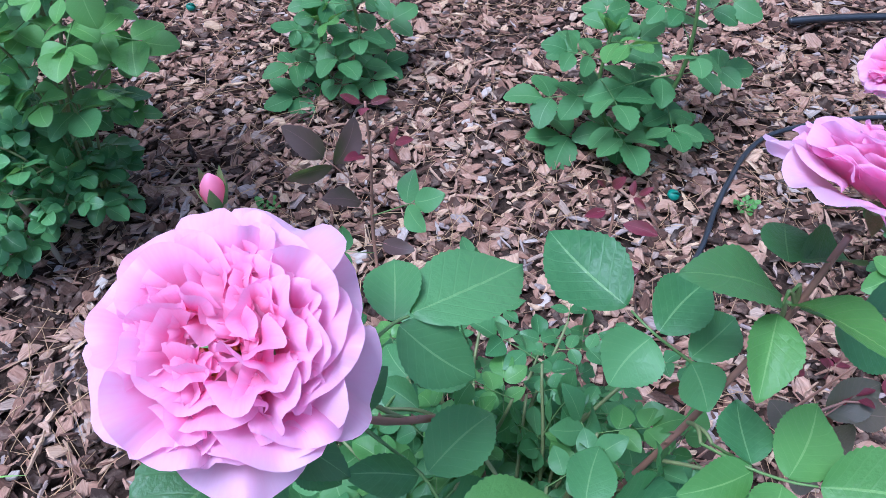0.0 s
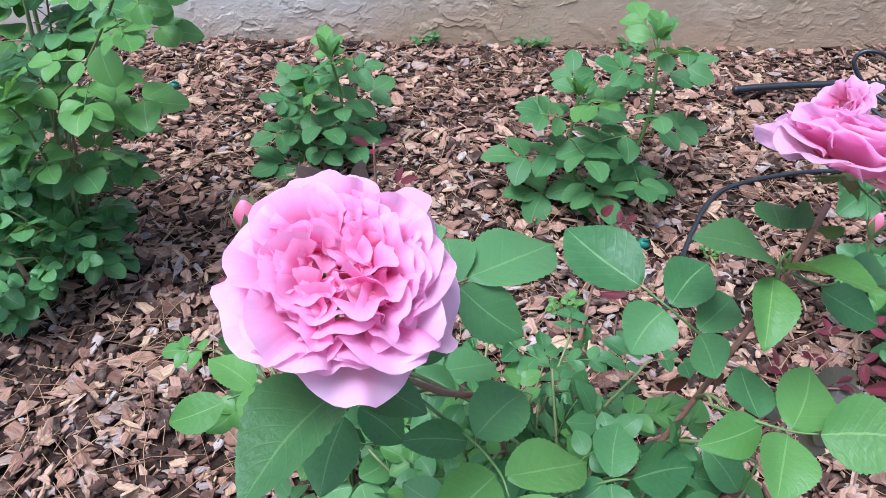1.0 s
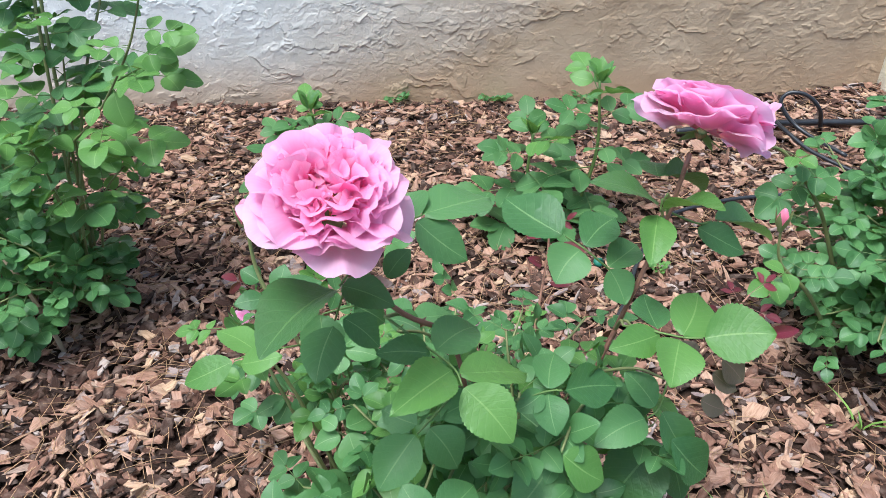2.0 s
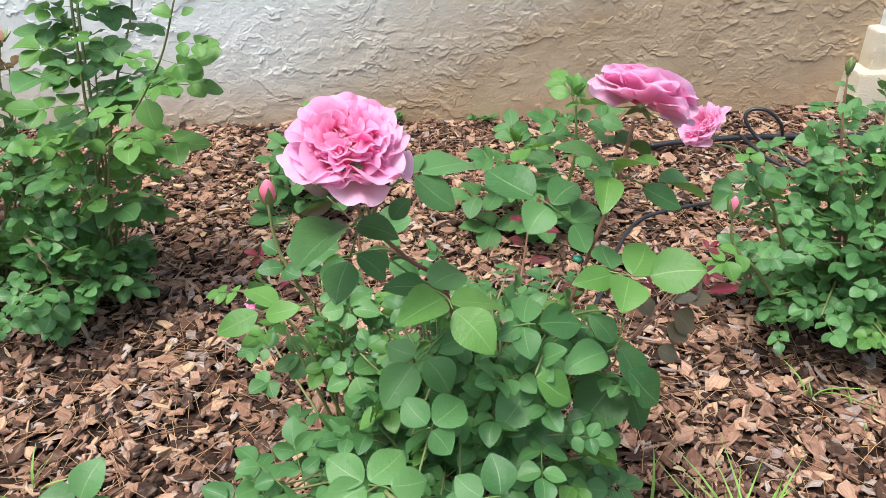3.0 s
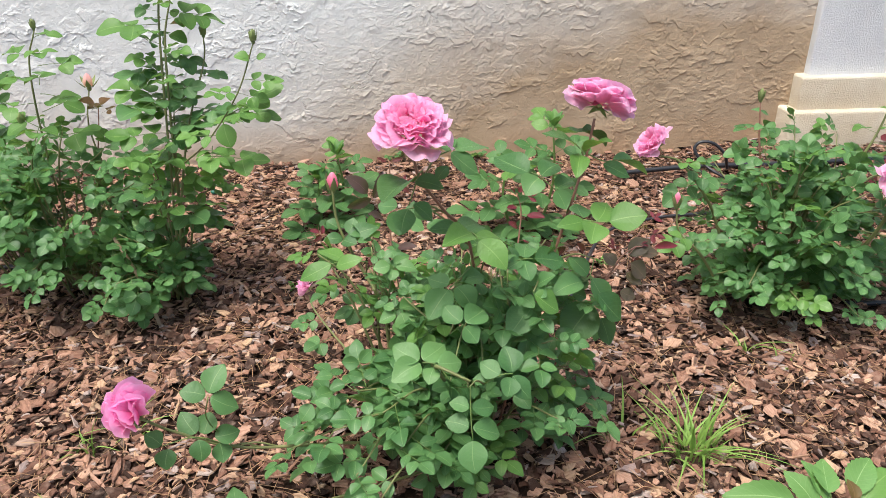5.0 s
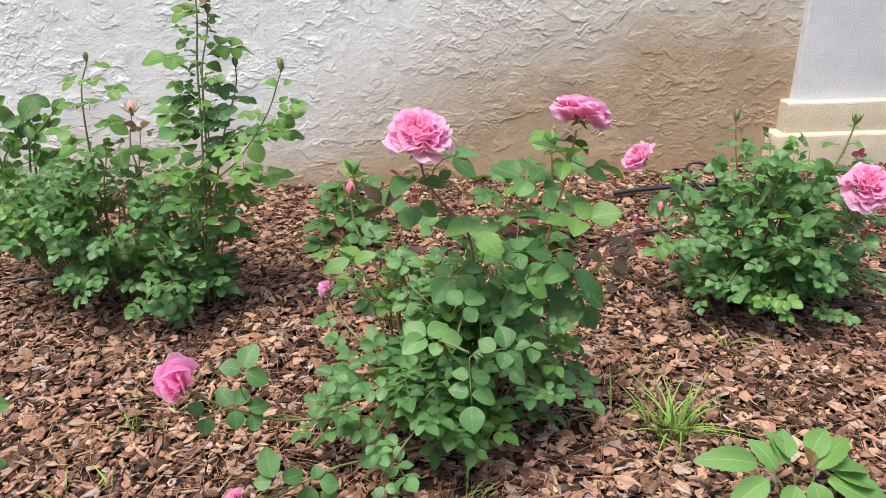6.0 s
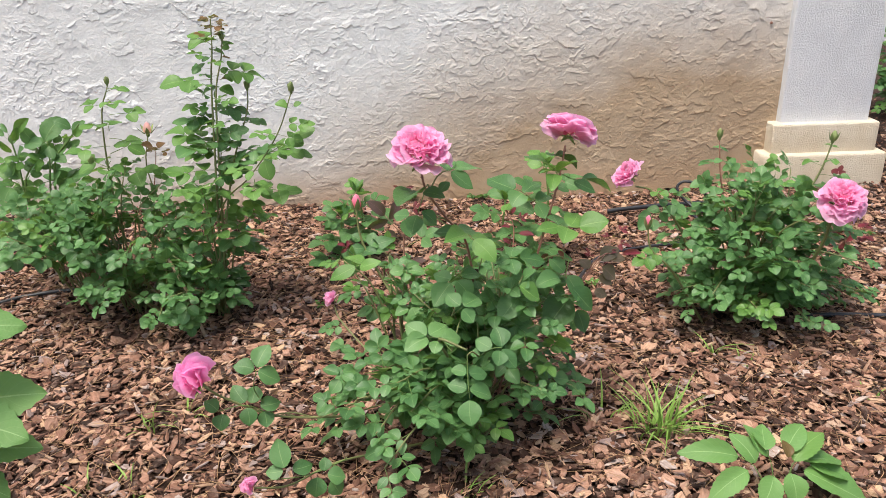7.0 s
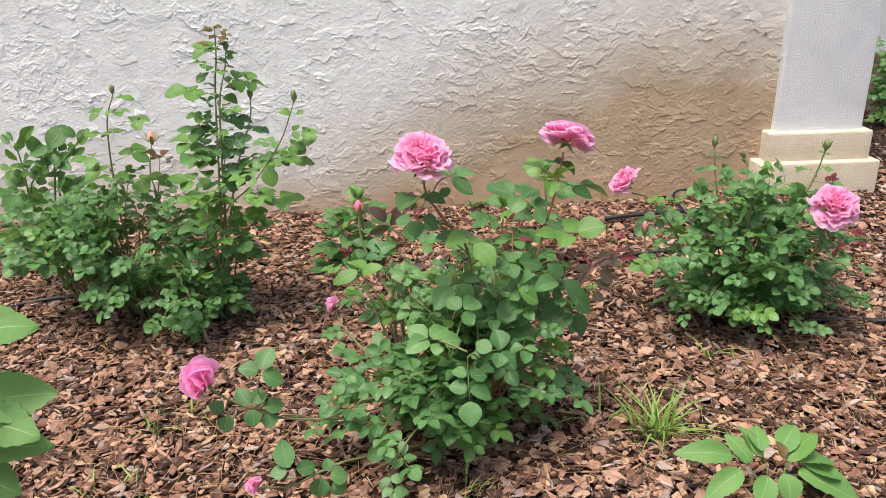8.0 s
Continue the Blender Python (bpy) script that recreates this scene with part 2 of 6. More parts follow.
def tube(line, r0, r1, sides=6, prickles=0, seed=1):
    """Vertices and faces of a tapered tube along a line, with a few prickles."""
    luck = random.Random(seed)
    verts, faces = [], []
    n = len(line)
    side = Vector((1, 0.13, 0.2))
    for i, p in enumerate(line):
        way = (line[min(i + 1, n - 1)] - line[max(i - 1, 0)]).normalized()
        x = (side - way * side.dot(way)).normalized()
        y = way.cross(x)
        r = r0 + (r1 - r0) * i / (n - 1)
        if 0 < i < n - 1 and prickles:
            r *= luck.uniform(0.92, 1.1)
        for k in range(sides):
            a = 2 * math.pi * k / sides
            verts.append(p + (x * math.cos(a) + y * math.sin(a)) * r)
    for i in range(n - 1):
        for k in range(sides):
            a, b = i * sides + k, i * sides + (k + 1) % sides
            faces.append((a, b, b + sides, a + sides))
    faces.append(tuple(range(sides))[::-1])
    faces.append(tuple((n - 1) * sides + k for k in range(sides)))
    for _ in range(prickles):
        i = luck.randrange(1, n - 1)
        way = (line[i + 1] - line[i]).normalized()
        out = Vector((luck.gauss(0, 1), luck.gauss(0, 1), luck.gauss(0, 1)))
        out = (out - way * out.dot(way)).normalized()
        r = r0 + (r1 - r0) * i / (n - 1)
        at = line[i].lerp(line[i + 1], luck.random()) + out * r * 0.8
        s = len(verts)
        across = way.cross(out)
        verts += [at + way * r * 0.9, at - way * r * 0.9 + across * r * 0.4, at - way * r * 0.9 - across * r * 0.4, at + out * r * 1.7 - way * r * 0.9]
        faces += [(s, s + 1, s + 3), (s + 1, s + 2, s + 3), (s + 2, s, s + 3)]
    return verts, faces


# ---- leaves ----
def leaflet_shape(seed, ratio, rows, tooth, fold, curl, point):
    """One blade from (0,0,0) to (0,1,0), face up, with a toothed edge."""
    luck = random.Random(seed)
    verts, uvs, faces = [], [], []
    cols = (-1.0, -0.52, 0.0, 0.52, 1.0)
    bend = luck.uniform(-0.06, 0.06)
    ph = luck.uniform(0, 6)
    for i in range(rows + 1):
        v = i / rows
        w = ratio * 0.5 * (v + 0.003) ** 0.60 * ((1.0015 - v) ** point) * (1.0 + 0.9 * v * (1 - v)) * 2.0
        for u in cols:
            reach = abs(u)
            x = u * w
            y = 0.04 + 0.96 * v
            if reach == 1.0 and 0 < i < rows:
                x *= 1.0 + (tooth if i % 2 else -tooth)
                y += (0.5 if i % 2 else -0.1) / rows * tooth * 5
            z = fold * reach * w - curl * v * v + 0.036 * math.sin(6.5 * v + ph) * reach + 0.004 * luck.uniform(-1, 1)
            verts.append((x + bend * math.sin(math.pi * v), y, z))
            uvs.append((0.5 + 0.5 * u, v))
    for i in range(rows):
        for k in range(4):
            a = i * 5 + k
            faces.append((a, a + 1, a + 6, a + 5))
    return verts, faces, uvs


SHAPES = {
    "rose": [leaflet_shape(s, 0.74 + 0.05 * (s % 3), 30, 0.026, 0.10 + 0.13 * (s % 3), 0.03 + 0.06 * (s % 4), 0.80) for s in range(7)],
    "narrow": [leaflet_shape(s, 0.42 + 0.05 * (s % 3), 12, 0.03, 0.3, 0.02 + 0.09 * (s % 3), 0.7) for s in range(4)],
    "small": [leaflet_shape(s, 0.76 + 0.06 * (s % 3), 14, 0.022, 0.10 + 0.14 * (s % 3), 0.03 + 0.06 * (s % 4), 0.64) for s in range(7)],
    "dahlia": [leaflet_shape(s, 0.64 + 0.05 * (s % 3), 14, 0.05, 0.14, 0.08 + 0.07 * (s % 3), 0.66) for s in range(5)],
    "broad": [leaflet_shape(s, 0.62 + 0.04 * (s % 3), 18, 0.05, 0.22, 0.12 + 0.06 * (s % 3), 0.8) for s in range(5)],
}
BLADES = {}


def blade_mesh(shape, number, material):
    key = (shape, number, material.name)
    if key not in BLADES:
        verts, faces, uvs = SHAPES[shape][number]
        BLADES[key] = mesh_of("leaflet", verts, faces, material, uvs)
    return BLADES[key]


RACHIS = {}


def rachis_mesh(bend, material):
    key = (bend, material.name)
    if key not in RACHIS:
        line = [Vector((0, 0.62 * v, -bend * 0.12 * v * v)) for v in (0, 0.2, 0.4, 0.6, 0.8, 1.0)]
        verts, faces = tube(line, 0.009, 0.006, 4)
        RACHIS[key] = mesh_of("leaf_stalk", verts, faces, material)
    return RACHIS[key]


class Plant:
    """A plant as one thing: its canes, leaves, buds and blooms are parts, the leaflets and petals sub-parts."""

    def __init__(self, name, at, label, category, group="", shape="rose", limit=300):
        self.at = Vector(at)
        self.ob = thing(name, at, label, category, group)
        self.shape, self.limit, self.count = shape, limit, 0
        self.spare = {}
        self.lines = []

    def local(self, m):
        return Matrix.Translation(-self.at) @ m

    def cane(self, points, r0, r1, material=None, prickles=0, name="cane"):
        line = smooth_line(points)
        verts, faces = tube(line, r0, r1, 7, prickles, len(points) + int(1000 * abs(points[-1][0])))
        me = mesh_of(name, [v - self.at for v in verts], faces, material or CANE)
        under(name, me, self.ob, Matrix.Identity(4))
        self.lines.append(line)
        return line

    def leaf(self, base, tip, up=(0, -0.25, 1), pairs=2, material=None, shape=None, fill=1.0, seed=None):
        """A compound leaf from its stalk's foot to the end leaflet's tip."""
        material = material or LEAF
        shape = shape or self.shape
        luck = random.Random(seed if seed is not None else rng.random())
        base, tip = Vector(base), Vector(tip)
        length = (tip - base).length
        m = frame_of(base, tip - base, up, length)
        bend = luck.choice((0, 1))
        spots = [(0.60, 0.0, 0.42)]
        rows = {0: (), 1: (0.50,), 2: (0.24, 0.53), 3: (0.2, 0.4, 0.56)}[pairs]
        for k, at in enumerate(rows):
            big = {1: 0.42, 2: 0.37, 3: 0.28}[pairs] * (0.82 + 0.16 * (k + 1) / len(rows))
            for s in (-1, 1):
                spots.append((at + luck.uniform(-0.02, 0.02), s * luck.uniform(58, 76), big * luck.uniform(0.9, 1.12)))
        if pairs == 0:
            spots = [(0.18, 0.0, 0.82)]
        keep = self.count < self.limit
        stalk = rachis_mesh(bend, STALK if material not in (LEAF_RED, LEAF_DUSK, LEAF_PLUM) else CANE_RED)
        if keep:
            holder = under("leaf", stalk, self.ob, self.local(m))
        else:
            self.spare.setdefault(stalk.name, []).append((stalk, self.local(m)))
        for at, turn, big in spots:
            v = at / 0.62
            foot = Vector((0, at, -bend * 0.12 * v * v))
            size = big * fill * (0.98 if shape == "small" else 1.0)
            tilt = luck.uniform(-16, 6)
            roll = luck.uniform(-14, 14)
            lm = Matrix.Translation(foot) @ pose(0, 0, 0, 0, 0, -turn + luck.uniform(-6, 6)) @ pose(0, 0, 0, tilt, roll, 0) @ Matrix.Scale(size, 4)
            number = luck.randrange(len(SHAPES[shape]))
            me = blade_mesh(shape, number, material)
            if keep:
                under("leaflet", me, holder, lm)
                self.count += 1
            else:
                self.spare.setdefault(me.name, []).append((me, self.local(m) @ lm))

    def spray(self, stalk, leaflets, material, shape=None):
        """A leaf drawn out leaflet by leaflet: its stalk's points, then each leaflet's foot, tip and width."""
        shape = shape or self.shape
        line = smooth_line(stalk, 4)
        verts, faces = tube(line, 0.0011, 0.0008, 5)
        holder = under("leaf", mesh_of("leaf_stalk", [v - self.at for v in verts], faces, CANE_RED if material in (LEAF_RED, LEAF_DUSK, LEAF_PLUM) else STALK), self.ob, Matrix.Identity(4))
        # a twig ties the stalk to the nearest cane below it
        below = [p for l in self.lines for p in l if p.z < line[0].z - 0.01] or [self.at]
        near = min(below, key=lambda p: (p - line[0]).length + 0.3 * abs(p.z - line[0].z + 0.06))
        if (near - line[0]).length > 0.012:
            self.cane([near, near.lerp(line[0], 0.55) + UP * 0.15 * (line[0] - near).length, line[0]], 0.0017, 0.0011, CANE_RED if material in (LEAF_RED, LEAF_DUSK, LEAF_PLUM) else CANE, 0, "shoot")
        for foot, tip, width in leaflets:
            foot, tip = Vector(foot), Vector(tip)
            long = (tip - foot).length
            wide, up = width / long, Vector((0, -0.55, 0.8))
            if wide < 0.46 and material is not LEAF_RED:
                wide, up = wide * 1.5, Vector((0, -0.1, 1))
            number = int(977 * (foot.x + foot.z + tip.z)) % len(SHAPES[shape])
            up += Vector((0.12 * math.sin(300 * tip.x), 0.1 * math.sin(500 * tip.z), 0))
            natural = 0.9 * (0.76 + 0.05 * (number % 3))
            under("leaflet", blade_mesh(shape, number, material), holder, self.local(frame_of(foot, tip - foot, up, long)) @ Matrix.Diagonal((min(1.3, wide / natural), 1, 1, 1)))

    def shoot(self, start, end, r0=0.003, leaves=5, size=(0.09, 0.12), material=None, lift=0.25, first=0.35, pairs=2, cane=None, seed=1, face=(0, -0.2, 1), shape=None, tipped=None, heart=None):
        """A side shoot with leaves set round it by turns."""
        luck = random.Random(seed)
        start, end = Vector(start), Vector(end)
        mid = start.lerp(end, 0.5) + UP * (end - start).length * lift + Vector((luck.gauss(0, 0.012), luck.gauss(0, 0.012), 0))
        line = self.cane([start, mid, end], r0, r0 * 0.45, cane or CANE, 3 if r0 > 0.003 else 0, "shoot")
        turn = luck.uniform(0, 6.28)
        for k in range(leaves):
            f = first + (1 - first) * k / max(1, leaves - 1)
            i = min(len(line) - 2, int(f * (len(line) - 1)))
            p = line[i].lerp(line[i + 1], 0.5) if f < 0.99 else line[-1]
            way = (line[i + 1] - line[i]).normalized()
            turn += 2.4 + luck.uniform(-0.3, 0.3)
            out = Vector((math.cos(turn), math.sin(turn), 0.0))
            out = (out - way * out.dot(way)).normalized()
            go = (out + way * (0.45 if k < leaves - 1 else 1.6) + UP * luck.uniform(-0.15, 0.25)).normalized()
            length = luck.uniform(*size) * (0.75 + 0.25 * (1 - abs(2 * f - 1)))
            up = Vector(face) + out * 0.25 + Vector((luck.gauss(0, 0.13), luck.gauss(0, 0.13), 0))
            if heart is not None:
                # on a crown the leaves lie like shingles, tilted away from its middle
                away = p - heart
                away.z *= 0.5
                away.normalize()
                go = (out * 0.7 + away * 0.55 + way * 0.25 + UP * luck.uniform(-0.3, 0.02)).normalized()
                up = UP + away * 0.55 + Vector((luck.gauss(0, 0.13), luck.gauss(0, 0.13) - 0.12, 0))
            tone = tipped if tipped and f > 0.72 else material
            self.leaf(p, p + go * length, up, pairs, tone, shape, 1.0, luck.random())
        return line

    def crown(self, centre, radii, shoots, leaves, size, seed, material=None, fresh=0.12, low=-0.55, root=None, face=(0, -0.25, 1), pairs=2):
        """Shoots that fan from the foot to an uneven egg-shaped outline."""
        luck = random.Random(seed)
        root = Vector(root or self.at)
        for k in range(shoots):
            h = low + (1 - low) * (k + 0.5) / shoots
            a = k * 2.39996 + luck.uniform(-0.3, 0.3)
            r = math.sqrt(max(0.0, 1 - h * h))
            reach = luck.uniform(0.62, 1.13)
            end = Vector(centre) + Vector((radii[0] * r * math.cos(a), radii[1] * r * math.sin(a), radii[2] * h)) * reach
            end.z = max(end.z, 0.035)
            start = root + Vector((luck.gauss(0, 0.02), luck.gauss(0, 0.02), 0.01))
            tone = material or (LEAF_YOUNG if luck.random() < fresh else LEAF)
            self.shoot(start, end, 0.0028, leaves, size, tone, 0.22, 0.42, pairs, CANE, luck.random(), face, None, None, Vector(centre) - UP * 0.5 * radii[2])

    def finish(self, name="foliage"):
        """Joins the leaves past the limit into one mesh."""
        by_material = {}
        for items in self.spare.values():
            for me, m in items:
                by_material.setdefault(me.materials[0].name, []).append((me, m))
        for title, items in by_material.items():
            verts, faces, uvs = [], [], []
            for me, m in items:
                s = len(verts)
                co = np.empty(len(me.vertices) * 3)
                me.vertices.foreach_get("co", co)
                mm = np.array(m)
                verts += (co.reshape(-1, 3) @ mm[:3, :3].T + mm[:3, 3]).tolist()
                flat = [(0.3, 0.5)] * len(me.vertices)
                if me.uv_layers:
                    for loop, d in zip(me.loops, me.uv_layers[0].data):
                        flat[loop.vertex_index] = tuple(d.uv)
                uvs += flat
                faces += [tuple(s + i for i in p.vertices) for p in me.polygons]
            ob = under(name, mesh_of(name, verts, faces, bpy.data.materials[title], uvs), self.ob, Matrix.Identity(4))
            tagged(ob, kind="stuff")
        return self.ob

    # ---- flowers ----
    def sepals(self, holder, m, size, count=5, open_by=70.0, ring=0.12):
        for k in range(count):
            lm = m @ pose(0, 0, 0, 0, 0, 360 * k / count + 20) @ Matrix.Translation((0, ring * size, 0)) @ pose(0, 0, 0, 90 - open_by, 0, 0) @ Matrix.Scale(size, 4)
            under("sepal", SEPAL_MESH, holder, lm)

    def bloom(self, centre, axis, radius, rows, seed, label, openness=1.0, sepal=118.0, hearts=0, flat=1.0):
        """A many-petalled rose. rows: (count, material, length, angle from the axis, curl, foot's distance, rise)."""
        luck = random.Random(seed)
        m = self.local(frame_of(centre, Vector(axis).orthogonal(), axis, radius)) @ Matrix.Diagonal((1, 1, flat, 1))
        verts, faces, _ = lathe(((0.04, -0.52), (0.055, -0.50), (0.075, -0.46), (0.09, -0.40), (0.08, -0.35), (0.04, -0.28)), 9)
        holder = under("bloom", mesh_of("rose_hip", verts, faces, SEPAL), self.ob, m, label)
        self.sepals(holder, Matrix.Translation((0, 0, -0.42)) @ pose(0, 0, 0, 0, 0, luck.uniform(0, 70)), 0.44, 5, sepal)
        turn = luck.uniform(0, 6)
        if hearts:
            verts, faces = [], []
            for k in range(26):
                a, lean = 2.4 * k, 0.05 + 0.05 * math.sqrt(k)
                v, f = tube([Vector((0, 0, -0.2)), Vector((lean * math.cos(a), lean * math.sin(a), 0.0)), Vector((1.25 * lean * math.cos(a), 1.25 * lean * math.sin(a), 0.10))], 0.012, 0.02, 4)
                faces += [tuple(len(verts) + i for i in q) for q in f]
                verts += v
            under("stamens", mesh_of("stamens", verts, faces, STAMEN), holder, Matrix.Identity(4), "orange stamens")
            # the crumpled heart: small folded petals in five loose clusters round the eye
            for q in range(2 * hearts):
                qa = 6.283 * q / hearts + luck.uniform(-0.25, 0.25) + (0.6 if q >= hearts else 0)
                mid = Vector((math.sin(qa), math.cos(qa), 0)) * (luck.uniform(0.18, 0.26) if q < hearts else luck.uniform(0.36, 0.46))
                mid.z = 0.13 if q < hearts else 0.06
                for k in range(6 if q < hearts else 5):
                    size = luck.uniform(0.24, 0.38)
                    twist = math.degrees(qa) + luck.choice((-1, 1)) * luck.uniform(15, 150)
                    off = Vector((luck.gauss(0, 0.075), luck.gauss(0, 0.075), luck.uniform(-0.06, 0.08)))
                    lm = Matrix.Translation(mid + off) @ pose(0, 0, 0, 0, 0, -twist) @ pose(0, 0, 0, luck.uniform(30, 84), luck.uniform(-28, 28), 0) @ Matrix.Diagonal((size * luck.uniform(0.85, 1.25), size, size, 1))
                    under("petal", petal_mesh("tight", luck.randrange(4), PETAL_HEART if q < hearts or k % 2 else PETAL_MID), holder, lm)
        for count, material, length, angle, curl, foot, rise in rows:
            for k in range(count):
                turn += 2 * math.pi / count + luck.uniform(-0.22, 0.22) if angle > 38 else luck.uniform(0.7, 2.6)
                kind = "wrap" if curl > 1.5 else "tight" if curl > 0.8 else ("cupped" if curl > 0.15 else "spread")
                me = petal_mesh(kind, luck.randrange(6), material)
                lean = angle * openness + luck.uniform(-17, 15) * min(1.0, openness + 0.1)
                size = length * luck.uniform(0.84, 1.14)
                lm = pose(0, 0, 0, 0, 0, math.degrees(turn)) @ Matrix.Translation((0, foot, rise + luck.uniform(-0.03, 0.03))) @ pose(0, 0, 0, 90 - lean, luck.uniform(-26, 26), luck.uniform(-16, 16)) @ Matrix.Diagonal((size * luck.uniform(0.88, 1.1), size, size, 1))
                under("petal", me, holder, lm)
            turn += 0.4
        return holder

    def bud(self, foot, axis, size, material, label, sepal=14.0, fat=1.0):
        """A closed bud: wrapped petals, a swollen foot and five sepals."""
        m = self.local(frame_of(foot, Vector(axis).orthogonal(), axis, size))
        verts, faces, uvs = lathe(((0.10, 0.0), (0.22, 0.06), (0.31 * fat, 0.20), (0.34 * fat, 0.38), (0.31 * fat, 0.55), (0.24 * fat, 0.72), (0.16 * fat, 0.86), (0.08, 0.96), (0.02, 1.0)), 18, 0.10)
        holder = under("bud", mesh_of("bud", verts, faces, material, uvs), self.ob, m, label)
        verts, faces, _ = lathe(((0.05, -0.30), (0.13, -0.24), (0.17, -0.12), (0.15, 0.0), (0.06, 0.04)), 9)
        under("bud_foot", mesh_of("bud_foot", verts, faces, SEPAL), holder, Matrix.Identity(4))
        self.sepals(holder, Matrix.Identity(4), 0.95, 5, sepal, 0.33 * fat)
        return holder


def lathe(profile, sides, swirl=0.0):
    verts, faces, uvs = [], [], []
    for i, (r, z) in enumerate(profile):
        for k in range(sides):
            a = 2 * math.pi * k / sides
            rr = r * (1 + swirl * math.sin(3 * a + 5 * z))
            verts.append((rr * math.cos(a), rr * math.sin(a), z))
            uvs.append((k / sides, i / (len(profile) - 1)))
    for i in range(len(profile) - 1):
        for k in range(sides):
            a, b = i * sides + k, i * sides + (k + 1) % sides
            faces.append((a, b, b + sides, a + sides))
    faces.append(tuple(range(sides))[::-1])
    faces.append(tuple((len(profile) - 1) * sides + k for k in range(sides)))
    return verts, faces, uvs


def sepal_shape():
    verts, faces = [], []
    for i in range(6):
        v = i / 5
        w = 0.21 * (1 - v) ** 0.8 * (0.75 + 0.9 * v * (1 - v) * 2)
        for u in (-1, 0, 1):
            verts.append((u * w, v, 0.10 * abs(u) * (1 - v) + 0.12 * v * (1 - v) * -1))
    for i in range(5):
        for k in range(2):
            a = i * 3 + k
            faces.append((a, a + 1, a + 4, a + 3))
    return mesh_of("sepal", verts, faces, SEPAL)


SEPAL_MESH = sepal_shape()
PETALS = {}


def petal_mesh(kind, number, material):
    """A fan-shaped petal along +y, its inner face up; tight and cupped ones bend inward, spread ones roll back at the rim."""
    key = (kind, number, material.name)
    if key in PETALS:
        return PETALS[key]
    luck = random.Random(kind + str(number))
    half = {"tight": 44, "cupped": 50, "spread": 54, "wrap": 62}[kind]
    rings, spokes = 9, 20
    ph, ph2 = luck.uniform(0, 6), luck.uniform(0, 6)
    notch = luck.uniform(-0.3, 0.3)
    skew = luck.uniform(-0.3, 0.3)
    verts, uvs, faces = [], [], []
    for i in range(rings + 1):
        s = i / rings
        for k in range(spokes + 1):
            u = 2 * k / spokes - 1
            a = radians(half * u)
            edge = 1.0 - 0.30 * abs(u) ** 2.7 + 0.028 * math.sin(7 * u + ph) + 0.02 * math.sin(13 * u + ph2) - 0.08 * math.exp(-((u - notch) / 0.12) ** 2) * (number % 2)
            r = s * edge
            x = r * math.sin(a) * (0.82 + 0.3 * s)
            run = r * math.cos(a)
            # bend along the petal
            k0 = {"tight": 1.0, "cupped": 1.5, "spread": 0.9, "wrap": 0.9}[kind]
            k1 = {"tight": -2.1, "cupped": -2.5, "spread": -1.5, "wrap": 0.5}[kind]
            y = z = 0.0
            steps = 6
            for q in range(steps):
                f = (q + 0.5) / steps * run
                ang = k0 * f + (k1 - k0) * f * f * 0.55
                y += math.cos(ang) * run / steps
                z += math.sin(ang) * run / steps
            cup = {"tight": 1.5, "cupped": 0.9, "spread": 0.35, "wrap": 0.95}[kind]
            z += cup * x * x * (1 - 0.65 * s * s) + skew * x * s * s
            rough = {"tight": 0.13, "cupped": 0.10, "spread": 0.085, "wrap": 0.03}[kind]
            z += rough * s ** 2.5 * (math.sin(4.3 * u + ph) + 0.6 * math.sin(9 * u + ph2))
            z += 0.025 * s ** 5 * math.sin(15 * u + ph2)
            y += rough * 0.5 * s ** 3 * math.sin(5.5 * u + ph2)
            verts.append((x, y, z))
            uvs.append((0.5 + 0.5 * u, s))
    n = spokes + 1
    for i in range(rings):
        for k in range(spokes):
            a = i * n + k
            faces.append((a, a + 1, a + n + 1, a + n))
    PETALS[key] = mesh_of("petal", verts, faces, material, uvs)
    return PETALS[key]


def full_rose(outer=6):
    """Rows of petals from the crumpled heart to the spread rim, laid over a low dome."""
    return (
        (5, PETAL_HEART, 0.28, 14, 1.0, 0.03, 0.03),
        (7, PETAL_HEART, 0.42, 32, 1.0, 0.22, 0.10),
        (8, PETAL_MID, 0.50, 41, 1.0, 0.29, 0.03),
        (8, PETAL_MID, 0.57, 50, 0.5, 0.32, -0.05),
        (8, PETAL_MID, 0.62, 58, 0.5, 0.33, -0.13),
        (9, PETAL_RIM, 0.68, 66, 0.5, 0.31, -0.20),
        (8, PETAL_RIM, 0.71, 76, 0.5, 0.28, -0.27),
        (outer, PETAL_RIM, 0.76, 92, 0.5, 0.22, -0.33),
        (4, PETAL_RIM, 0.88, 102, 0.0, 0.13, -0.34),
    )


def half_open_rose():
    return (
        (3, PETAL_HOT, 0.95, 5, 2.0, 0.03, -0.25),
        (4, PETAL_HOT, 1.02, 12, 2.0, 0.09, -0.30),
        (5, PETAL_HOT, 1.08, 22, 2.0, 0.13, -0.34),
        (4, PETAL_HOT, 1.10, 36, 2.0, 0.14, -0.36),
        (3, PETAL_MID, 1.02, 66, 0.0, 0.10, -0.38),
    )


# ---- ground, wall and column ----
def rise(x, y):
    """The bed rises a little towards the column."""
    a = min(1.0, max(0.0, (x - 0.9) / 0.6))
    b = min(1.0, max(0.0, (y - 1.0) / 0.5))
    return 0.035 * a * a * (3 - 2 * a) * b * b * (3 - 2 * b)


